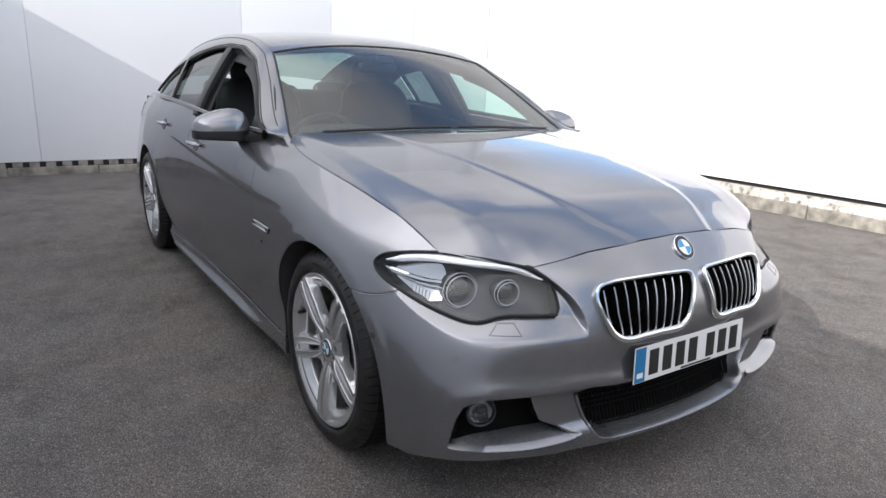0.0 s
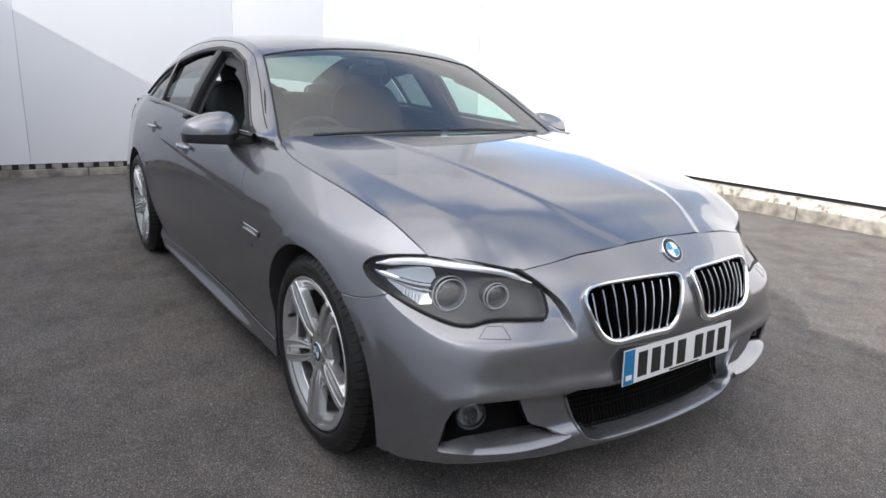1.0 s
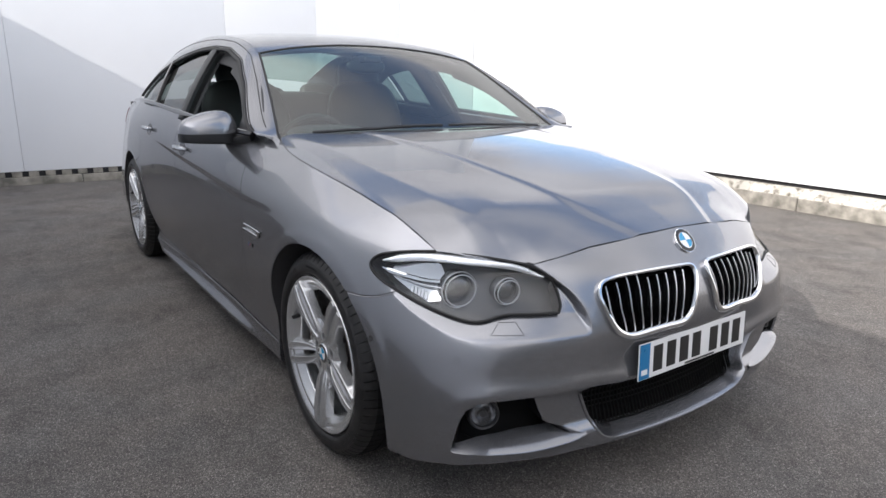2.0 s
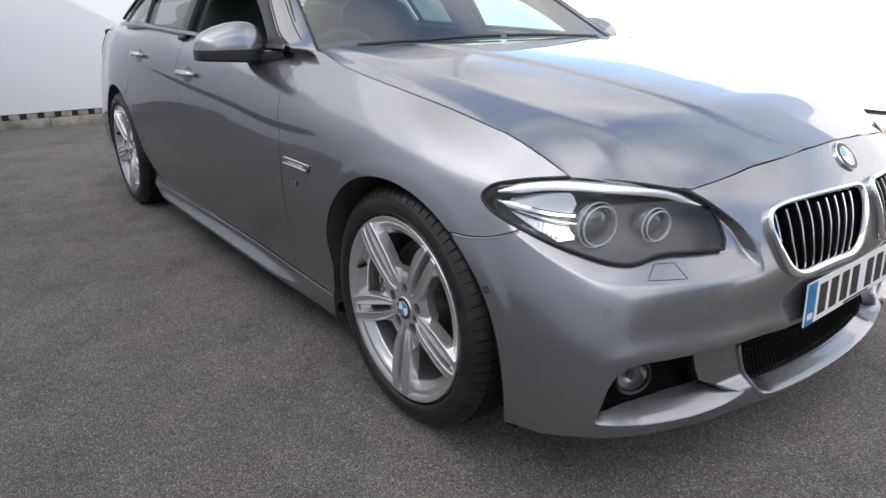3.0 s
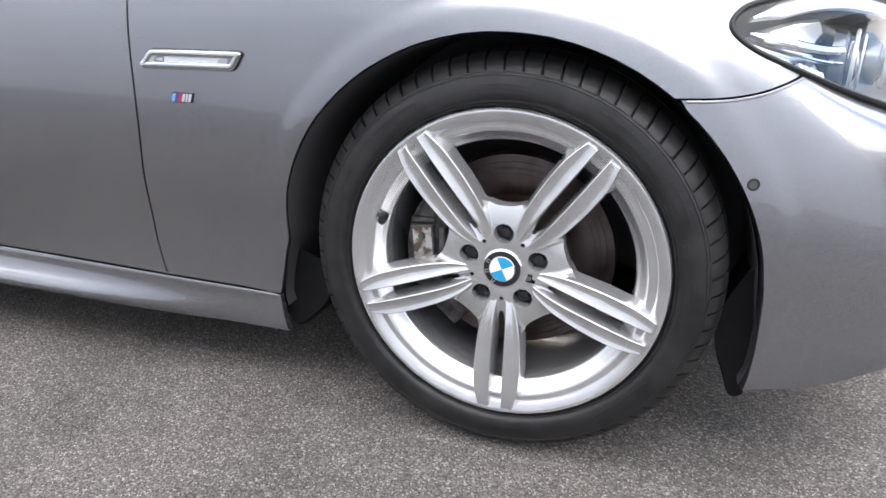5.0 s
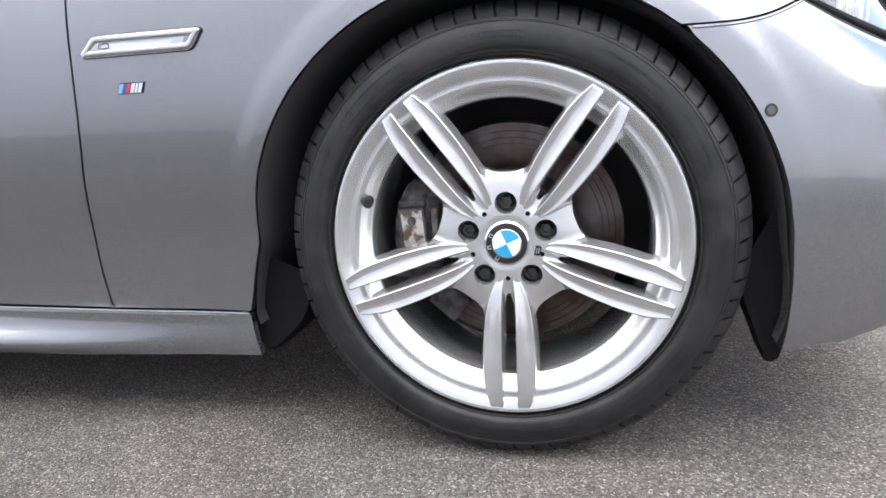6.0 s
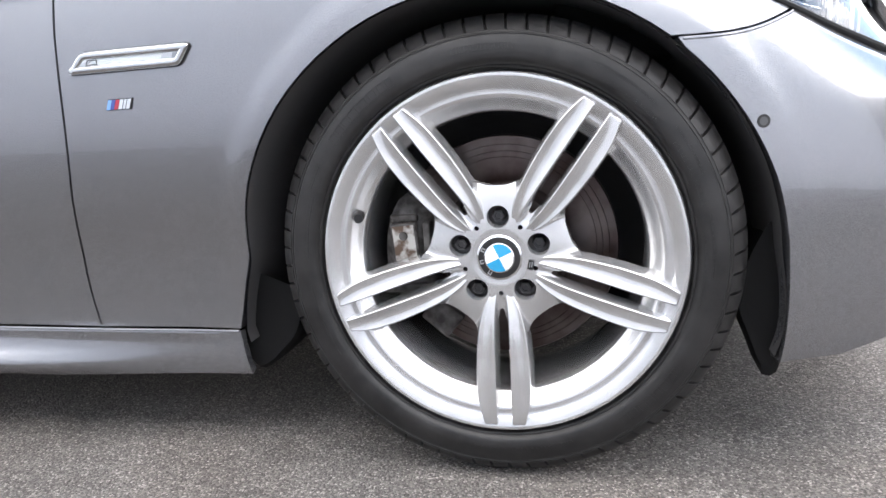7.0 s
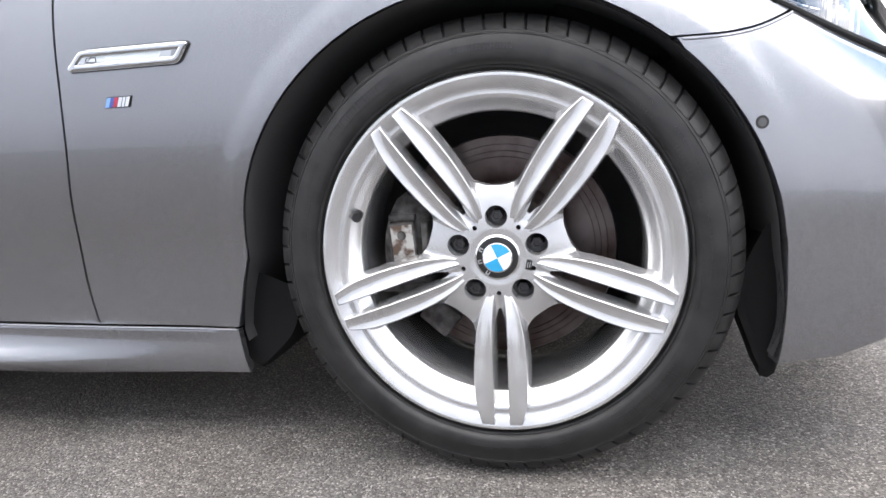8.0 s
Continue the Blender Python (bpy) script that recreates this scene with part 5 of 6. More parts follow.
def make_brake(parent, place):
    bm = bmesh.new()
    lathe(bm, [(.172, .000), (.174, -.004), (.174, -.024), (.170, -.028)], 72)
    lathe(bm, [(.172, .000), (.160, .0005), (.159, -.0003), (.150, .0005), (.149, -.0003), (.141, .0005), (.140, -.0003), (.130, .0005), (.112, .0002), (.104, -.001), (.100, .004), (.096, .030), (.090, .036), (.04, .036)], 72)
    disc = part("brake_disc", bm, STEEL, parent, "grooved brake disc with rusty edge", place=place)
    bm = bmesh.new()
    rows = []
    for a in np.linspace(radians(148), radians(214), 16):
        f = math.sin((a - radians(148)) / radians(66) * math.pi) ** 0.3
        row = []
        for r, d in ((.108, .010), (.112, .028), (.125, .040), (.150, .044), (.172, .042), (.184, .032), (.186, .0), (.18, -.03)):
            row.append(bm.verts.new(((.146 + (r - .146) * (.75 + .25 * f)) * math.cos(a), -d * (.6 + .4 * f), (.146 + (r - .146) * (.75 + .25 * f)) * math.sin(a))))
        rows.append(row)
    for a, b in zip(rows, rows[1:]):
        for k in range(7):
            bm.faces.new((a[k], a[k + 1], b[k + 1], b[k]))
    bm.faces.new(rows[0])
    bm.faces.new(rows[-1][::-1])
    m = Matrix.Translation((-.148, -.046, .012)) @ Euler((0, radians(-4), 0)).to_matrix().to_4x4()
    box(bm, (-.021, -.007, -.038), (.021, .004, .038), .004, 1, m)
    box(bm, (-.188, -.050, -.060), (-.118, -.020, -.046), .004, 0)
    box(bm, (-.172, -.046, .050), (-.128, -.018, .062), .004, 0)
    box(bm, (-.118, -.056, -.030), (-.108, -.020, .050), .003, 0)
    for z in (-.018, .030):
        lathe(bm, [(.0001, .056), (.006, .056), (.0075, .052), (.0075, .044)], 12, centre=(-.150, 0, z))
    m = Matrix.Translation((-.098, -.028, -.104)) @ Euler((0, radians(42), 0)).to_matrix().to_4x4()
    box(bm, (-.028, -.010, -.024), (.026, .008, .022), .005, 0, m)
    part("brake_caliper", bm, [CAST, WEIGHT], disc, "weathered brake caliper")
    return disc


WEIGHT = material("flaking_zinc", (0.5, 0.48, 0.45), 0.6, 0.6)
mottled(WEIGHT, (0.11, 0.075, 0.055), (0.46, 0.445, 0.42), 55.0, low=.42, high=.56)


def make_corners():
    first = None
    for x, half in ((-0.005, 0.905), (-2.968, 0.900)):
        for turn in (0, 180):
            y = -half if turn == 0 else half
            place = pose(x, y, .332, 0, 0, turn)
            if first is None:
                first = make_wheel(car, place)
                first_brake = make_brake(car, place @ pose(0, .095, 0))
            else:
                w = copy_thing(first, place)
                w.parent = car
                b = copy_thing(first_brake, place @ pose(0, .095, 0))
                b.parent = car
    # arch liners
    for ax, az, ar in (ARCH_F, ARCH_R):
        for side in (1, -1):
            bm = bmesh.new()
            prof = [(ar - .0005, .960), (ar - .0005, .885), (ar + .004, .60), (.05, .58)]
            lathe(bm, prof, 72, arc=(radians(-20), radians(198)))
            for v in bm.verts:
                z = max(v.co.z + az, 0.165)
                if math.hypot(v.co.x, v.co.z) > .3:
                    v.co.x += (.022 if v.co.x > 0 else -.045) * min(1, max(0, (.33 - z) / .12))
                v.co = Vector((v.co.x + ax, v.co.y * side, z))
            for v in bm.verts:
                s = float(s_at_x(v.co.x))
                lim = abs(float(skin_raw(np.array(s), np.array(v.co.z))[1])) - .0035
                if abs(v.co.y) > lim:
                    v.co.y = math.copysign(lim, v.co.y)
            part("arch_liner", bm, LINER, car)
    # black flap hanging at the foot of the liner, behind the bumper
    for side in (1, -1):
        bm = bmesh.new()
        tongue = smooth_line([(.403, .36), (.403, .27), (.401, .205), (.393, .158), (.384, .136), (.373, .134), (.362, .150), (.349, .186), (.336, .226), (.340, .270), (.372, .345)], 4)
        rows = [[bm.verts.new((x - dx, y * side, z + dz)) for x, z in tongue] for y, dx, dz in ((-.845, .004, .02), (-.835, .0, .0), (-.78, -.004, -.002), (-.72, -.012, .004), (-.71, -.012, .02))]
        for a, b in zip(rows, rows[1:]):
            for k in range(len(a) - 1):
                bm.faces.new((a[k], a[k + 1], b[k + 1], b[k]))
        bm.faces.new(rows[0])
        bm.faces.new(rows[-1])
        bmesh.ops.recalc_face_normals(bm, faces=bm.faces)
        part("splash_flap", bm, FLAP, car, "black plastic splash flap")
    # and its fellow ahead of the skirt
    for side in (1, -1):
        bm = bmesh.new()
        tongue = smooth_line([(-.452, .30), (-.452, .20), (-.446, .134), (-.436, .122), (-.420, .124), (-.392, .146), (-.366, .172), (-.350, .205), (-.352, .26)], 4)
        rows = [[bm.verts.new((x, y * side, z + dz)) for x, z in tongue] for y, dz in ((-.842, .018), (-.834, .010), (-.78, .008), (-.66, .012), (-.65, .03))]
        for a, b in zip(rows, rows[1:]):
            for k in range(len(a) - 1):
                bm.faces.new((a[k], a[k + 1], b[k + 1], b[k]))
        bm.faces.new(rows[0])
        bm.faces.new(rows[-1])
        bmesh.ops.recalc_face_normals(bm, faces=bm.faces)
        part("splash_flap", bm, FLAP, car, "black plastic splash flap")
    for side in (1, -1):
        q = np.array(sx(*smooth_line([(-.444, .2120), (-.768, .2110), (-1.2, .2125), (-1.64, .2150), (-2.36, .2340)], 8)))
        pts, ups = skin(q[:, 0], q[:, 1])
        m = np.array([1, side, 1])
        bm = bmesh.new()
        sweep(bm, pts * m + ups * m * .0006, ups * m, .0022, .0020, sides=8)
        part("skirt_edge", bm, PAINT, car)
    # rolled upper edge of the bumper along its joint with the wing
    for side in (1, -1):
        q = np.array(smooth_line(SEAM, 6))[1:-1] + [0, -.0030]
        pts, ups = skin(q[:, 0], q[:, 1])
        m = np.array([1, side, 1])
        bm = bmesh.new()
        sweep(bm, pts * m, ups * m, .0022, .0018, sides=8)
        part("bumper_edge", bm, PAINT, car)


make_corners()

# ---- headlamps, grilles, plate and the small parts of the car ----
def lamp_raw(s, z):
    return 0.4 * skin_raw(s, z, True) + 0.6 * skin_raw(s, z)


lamp_face = with_normals(lamp_raw, away)


def on(surf, pts, off=0.0, side=1):
    """Places and normals of a line on a surface, on the right or mirrored to the left."""
    q = np.asarray(pts, float)
    p, n = surf(q[:, 0], q[:, 1])
    p = p + n * off
    m = np.array([1, side, 1])
    return p * m, n * m


def facing(at, way):
    """A pose that turns the wheel axis, -y, to look along way."""
    return Matrix.Translation(at) @ Vector(way).to_track_quat("-Y", "Z").to_matrix().to_4x4()


def make_headlamp(side):
    flip = side < 0
    body = panel("headlamp", LAMP, lamp_face, LAMP_DARK, car, "clear headlamp with two round projectors", offset=-0.060, flange=-0.055, step=0.03, flip=flip)
    panel("lens", LAMP, lamp_face, LENS, body, gap=0.004, flange=0.006, offset=-0.002, step=0.02, flip=flip).visible_shadow = False
    pts, ups = on(lamp_face, resample(LAMP, .012), -0.001, side)
    bm = bmesh.new()
    sweep(bm, pts, ups, 0.0040, 0.005, closed=True)
    part("seal", bm, SEAL, body)
    for s, z, r in ((.805, .667, .052), (.655, .664, .039)):
        p, n = on(lamp_face, [(s, z)], -0.036, side)
        bm = bmesh.new()
        lathe(bm, [(r * .60, -.030), (r * .80, -.014), (r * .88, -.008), (r * .96, -.012), (r * 1.0, -.028)], 40)
        ring = part("projector", bm, LAMP_TUBE, body, "round dark projector housing", place=facing(p[0], (1, -.22 * side, 0)))
    for s, z, r in ((.805, .667, .052), (.655, .664, .039)):
        p, n = on(lamp_face, [(s, z)], -0.036, side)
        bm = bmesh.new()
        prof = [(r * .80 * math.cos(a), -.012 + r * .45 * math.sin(a)) for a in np.linspace(0, math.pi / 2 - .01, 9)]
        lathe(bm, prof, 36)
        part("projector_lens", bm, PROJECTOR_GLASS, body, "dark glass projector lens", place=facing(p[0], (1, -.22 * side, 0)))
        bm = bmesh.new()
        lathe(bm, [(r * .99 + .0016 * math.cos(a), .002 + .0030 * math.sin(a)) for a in np.linspace(0, 2 * math.pi, 9)[:-1]], 40, closed=True)
        lathe(bm, [(r * .86 + .0019 * math.cos(a), .012 + .0019 * math.sin(a)) for a in np.linspace(0, 2 * math.pi, 9)[:-1]], 40, closed=True)
        part("light_ring", bm, RING_GREY, body, "pale clear light ring", place=facing(p[0], (1, -.22 * side, 0)))
    # brow light bar along the upper edge
    line = smooth_line([(1.062, .722), (.985, .737), (.884, .744), (.745, .733), (.62, .713), (.545, .690)], 8)
    pts, ups = on(lamp_face, line, -0.009, side)
    bm = bmesh.new()
    taper = np.interp(np.linspace(0, 1, len(line)), [0, .1, .45, .9, 1], [.002, .011, .012, .0085, .002])
    sweep(bm, pts, ups, taper, 0.006, power=3.0)
    part("brow_light", bm, BROW_SILVER, body, "white light bar along the brow")
    # indicator blade at the outer end
    line = smooth_line([(1.062, .706), (1.03, .700), (.97, .690), (.90, .682), (.865, .681)], 6)
    pts, ups = on(lamp_face, line, -0.018, side)
    bm = bmesh.new()
    sweep(bm, pts, ups, np.interp(np.linspace(0, 1, len(line)), [0, .15, 1], [.002, .0085, .0060]), 0.006, power=3.0)
    pts, ups = on(lamp_face, line + np.array([-.010, -.014]) * np.linspace(0, 1, len(line))[:, None] ** .4, -0.026, side)
    sweep(bm, pts, ups, .003, .004)
    part("indicator", bm, CHROME, body, "bright indicator blade")
    # bright reflector bowl behind the outer part
    q = np.array([(1.055, .700), (1.04, .722), (.97, .732), (.88, .736), (.855, .70), (.86, .64), (.90, .634), (.97, .660)])
    panel("reflector", q, lamp_face, LAMP_BRIGHT, body, offset=-0.045, flange=0.004, step=0.02, flip=flip)
    for k in range(5):
        a = .955 - k * .011
        q = np.array([(a, .672 - k * .003), (a - .008, .670 - k * .003), (a - .008, .652 - k * .003), (a, .655 - k * .003)])
        panel("prism", q, lamp_face, LIGHT_GUIDE, body, offset=-0.030, flange=0.008, gap=0.0, step=0.02, flip=flip)
    return body


BROW_SILVER = material("bright_light_bar", (0.93, 0.94, 0.95), 0.3, 0.75)
VENT_SILVER = material("vent_chrome", (0.55, 0.56, 0.57), 0.14, 1.0)
REPEATER = material("pale_repeater", (0.56, 0.60, 0.61), 0.2, 0.2, 0.6)


def soft_corners(pts):
    """An outline with each corner cut by a short curve."""
    q = np.asarray(pts, float)
    n = len(q)
    out = []
    for i in range(n):
        a, b, c = q[i - 1], q[i], q[(i + 1) % n]
        ka, kc = min(.4, .004 / max(np.linalg.norm(a - b), 1e-6)), min(.4, .004 / max(np.linalg.norm(c - b), 1e-6))
        p0, p1 = b + (a - b) * ka, b + (c - b) * kc
        out += [p0, (p0 + 2 * b + p1) / 4, p1]
    return np.array(out)


FOG_SILVER = material("fog_reflector", (0.30, 0.30, 0.31), 0.22, 0.9)
RING_GREY = material("clear_light_ring", (0.48, 0.49, 0.50), 0.15, 0.2, 0.5)
SENSOR_GREY = material("sensor_face", (0.06, 0.06, 0.063), 0.35)
MESH_BLACK = material("matt_black_mesh", (0.005, 0.005, 0.005), 0.8, spec=0.2)
LIGHT_GUIDE = material("light_guide_white", (0.80, 0.82, 0.84), 0.18, 0.0, 0.5)
PROJECTOR_GLASS = material("projector_glass", (0.018, 0.020, 0.022), 0.03, 0.0, 1.0, 0.9)
for side in (1, -1):
    make_headlamp(side)


def make_kidney(side):
    flip = side < 0
    # near-black sheet paints the unlit depth behind the slats
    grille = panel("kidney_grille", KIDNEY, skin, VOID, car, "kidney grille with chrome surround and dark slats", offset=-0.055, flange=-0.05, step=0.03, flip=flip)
    lp = resample(KIDNEY, .012)
    pts, ups = on(skin, shrunk(lp, .002), 0.004, side)
    low = np.clip((.60 - lp[:, 1]) / .06, 0, 1)
    bm = bmesh.new()
    sweep(bm, pts, ups, 0.0068 + 0.004 * low, 0.012, closed=True, sides=12, power=2.6)
    part("surround", bm, CHROME, grille, "polished chrome surround")
    for k in range(9):
        f = (k + 0.75) / 9.4
        zs = np.linspace(.50, .71, 60)
        s_line = .045 + f * .345 + np.interp(zs, [.53, .60, .69], [.028, .012, -.012]) * (1 - f) + np.interp(zs, [.53, .60, .69], [-.032, -.006, .004]) * f
        q = np.stack([s_line, zs], 1)
        q = q[inside(shrunk(lp, .006), q)]
        if len(q) < 6:
            continue
        q = q[::3]
        bm = bmesh.new()
        pts, ups = on(skin, q, -0.026, side)
        sweep(bm, pts, ups, .0042, .020, power=4.0, mat_index=0)
        pts, ups = on(skin, q, -0.0045, side)
        sweep(bm, pts, ups, .0019, .0022, mat_index=1)
        part("slat", bm, [GLOSS_BLACK, SATIN], grille)


for side in (1, -1):
    make_kidney(side)


def make_plate():
    m = Matrix.Translation((.7615, 0, .4335)) @ Euler((0, radians(-3), 0)).to_matrix().to_4x4()
    bm = bmesh.new()
    box(bm, (-.002, -.267, -.0555), (.002, .267, .0555), .0015, 0)
    plate = part("number_plate", bm, WHITE, car, "white number plate with a blue band and plain dark bars", place=m)
    bm = bmesh.new()
    box(bm, (.0021, -.265, -.0535), (.0028, -.220, .0535))
    part("blue_band", bm, BLUE, plate, "blue side band", smooth=False)
    bm = bmesh.new()
    box(bm, (.0029, -.256, -.040), (.0034, -.230, -.024))
    part("band_mark", bm, BADGE_WHITE, plate, smooth=False)
    y = -.203
    for k in range(7):
        bm = bmesh.new()
        box(bm, (.0021, y, -.0395), (.0029, y + .042, .0395))
        part("character_bar", bm, INK, plate, smooth=False)
        y += .062 + (.027 if k == 3 else 0)
    bm = bmesh.new()
    box(bm, (.0021, -.05, -.0525), (.0027, .10, -.0465))
    part("maker_bar", bm, INK, plate, smooth=False)
    for y, z in ((-.242, .035), (.242, .035)):
        bm = bmesh.new()
        lathe(bm, [(.0001, .0046), (.004, .0044), (.005, .003), (.005, 0)], 14)
        part("screw_cap", bm, WHITE if y > 0 else BLUE, plate, place=facing((0, y, z), (1, 0, 0)))


make_plate()


def make_lower_front():
    # near-black backing stands in for the shade deep in the intake
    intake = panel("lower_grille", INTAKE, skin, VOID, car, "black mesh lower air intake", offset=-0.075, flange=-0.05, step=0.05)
    bm = bmesh.new()
    for k in range(9):
        z = .212 + k * .0165
        q = np.array([(s, z) for s in np.linspace(-.40, .40, 25)])
        q = q[inside(shrunk(INTAKE, .004), q)]
        pts, ups = on(skin, q, -0.045)
        sweep(bm, pts, ups, .0016, .004, sides=4)
    for k in range(54):
        s = -.40 + k * .8 / 53
        q = np.array([(s, z) for z in np.linspace(.20, .36, 20)])
        q = q[inside(shrunk(INTAKE, .004), q)]
        if len(q) > 2:
            pts, ups = on(skin, q[[0, len(q) // 2, -1]], -0.044)
            sweep(bm, pts, ups, .0014, .004, sides=4)
    tagged(part("intake_mesh", bm, MESH_BLACK, intake), kind="stuff")
    # painted tray round the foot of the intake
    loop = smooth_line(np.concatenate([INTAKE[6:], INTAKE[:1]]), 5)
    bm = bmesh.new()
    rows = []
    for p, n, q in zip(*on(skin, loop), loop):
        way = np.array([0, 0, 1.0]) if abs(q[0]) < .30 else np.array([0, math.copysign(.8, q[0]), .6])
        rows.append([bm.verts.new(p + n * o + way * h) for o, h in ((-.004, -.010), (.003, -.007), (.0055, -.003), (.005, .001), (.001, .0035), (-.012, .007), (-.030, .013), (-.055, .022))])
    for a, b in zip(rows, rows[1:]):
        for k in range(len(a) - 1):
            bm.faces.new((a[k], a[k + 1], b[k + 1], b[k]))
    bmesh.ops.recalc_face_normals(bm, faces=bm.faces)
    part("intake_lip", bm, PAINT, intake, "grey painted lip round the intake")
    for side in (1, -1):
        flip = side < 0
        pocket = panel("fog_pocket", FOG_HOLE, skin, MESH_BLACK, car, "black fog lamp pocket", offset=-0.085, flange=-0.075, step=0.03, flip=flip)
        p, n = on(skin, [(.712, .336)], -0.034, side)
        at = facing(p[0], (1, -.5 * side, 0.05))
        bm = bmesh.new()
        lathe(bm, [(.046, -.03), (.044, .004), (.040, .008), (.0365, .006), (.035, -.004)], 36)
        lamp = part("fog_lamp", bm, BLACK, car, "round clear fog lamp", place=at)
        bm = bmesh.new()
        lathe(bm, [(.035, -.002), (.030, -.014), (.018, -.024), (.0001, -.027)], 30)
        part("reflector", bm, FOG_SILVER, lamp)
        bm = bmesh.new()
        lathe(bm, [(.0355, .002), (.026, .007), (.013, .009), (.0001, .0095)], 30)
        part("lens", bm, LENS, lamp).visible_shadow = False
        bm = bmesh.new()
        lathe(bm, [(.0001, .002), (.010, .000), (.012, -.01)], 20)
        part("bulb_shield", bm, LAMP_DARK, lamp)
        # blade along the foot of the pocket, its upper face to the sky
        front = smooth_line([(.812, .2465), (.75, .243), (.70, .237), (.60, .228), (.515, .228), (.455, .2315), (.418, .239)], 5)
        u = np.linspace(0, 1, len(front))
        width = np.interp(u, [0, .2, .5, .8, 1], [.020, .045, .062, .062, .040])
        fp, fn = on(plain_skin, front, 0.002, side)
        fp[0] -= fn[0] * .008
        bn = fn * [1, 1, 0] / np.linalg.norm(fn[:, :2], axis=1, keepdims=True)
        bp = fp - bn * width[:, None] + np.array([0, 0, 1.0]) * (.62 * width)[:, None]
        bm = bmesh.new()
        rows = []
        for k in range(len(front)):
            nose = fp[k] + fn[k] * 0.003
            row = [fp[k] + np.array([0, 0, -.020]) - fn[k] * .003, fp[k] + np.array([0, 0, -.002]) + fn[k] * .003, nose * .98 + bp[k] * .02]
            row += [nose * (1 - w) + bp[k] * w for w in (.35, .65, 1)]
            row.append(bp[k] - bn[k] * .006 + np.array([0, 0, -.010]))
            rows.append([bm.verts.new(v) for v in row])
        for a, b in zip(rows, rows[1:]):
            for k in range(len(a) - 1):
                q = (a[k], a[k + 1], b[k + 1], b[k])
                bm.faces.new(q if side > 0 else q[::-1])
        bmesh.ops.recalc_face_normals(bm, faces=bm.faces)
        part("bumper_blade", bm, PAINT, car, "grey blade under the fog lamp pocket")
        # washer cover and parking sensors
        bm = bmesh.new()
        pts, ups = on(skin, resample([(.714, .563), (.692, .587), (.645, .587), (.627, .561)], .01), 0.0004, side)
        sweep(bm, pts, ups, .0007, .0006, closed=True, sides=6)
        part("washer_cover", bm, SEAL, car)
        for s, z, mat in ((.797, .502, PAINT), (1.054, .507, SENSOR_GREY)):
            p, n = on(skin, [(s, z)], 0.0003, side)
            bm = bmesh.new()
            ring = .0079 if mat is PAINT else .0056
            lathe(bm, [(.0086, -.002), (.0086, .0003), (ring, .0001)], 24, mat_index=0)
            lathe(bm, [(ring, .0002), (.0001, .0002)], 24, mat_index=1)
            part("parking_sensor", bm, [SEAL, mat], car, place=facing(p[0], n[0]))


make_lower_front()


def make_roundel():
    p, n = on(skin, [(0, .743)], 0.002)
    bm = bmesh.new()
    r = .041
    lathe(bm, [(r, -.004), (r, .003), (r * .97, .0045), (r * .94, .0042)], 64, mat_index=0)
    lathe(bm, [(r * .94, .0040), (r * .66, .0052)], 64, mat_index=1)
    lathe(bm, [(r * .66, .0054), (r * .62, .0060)], 64, mat_index=0)
    for q in range(4):
        lathe(bm, [(r * .62, .0056), (r * .3, .0064), (.0002, .0066)], 10, mat_index=2 + q % 2, arc=(q * math.pi / 2, (q + 1) * math.pi / 2))
    part("bonnet_roundel", bm, [CHROME, INK, BADGE_WHITE, CYAN], car, "round badge with blue and white quarters", place=facing(p[0], n[0]))


make_roundel()


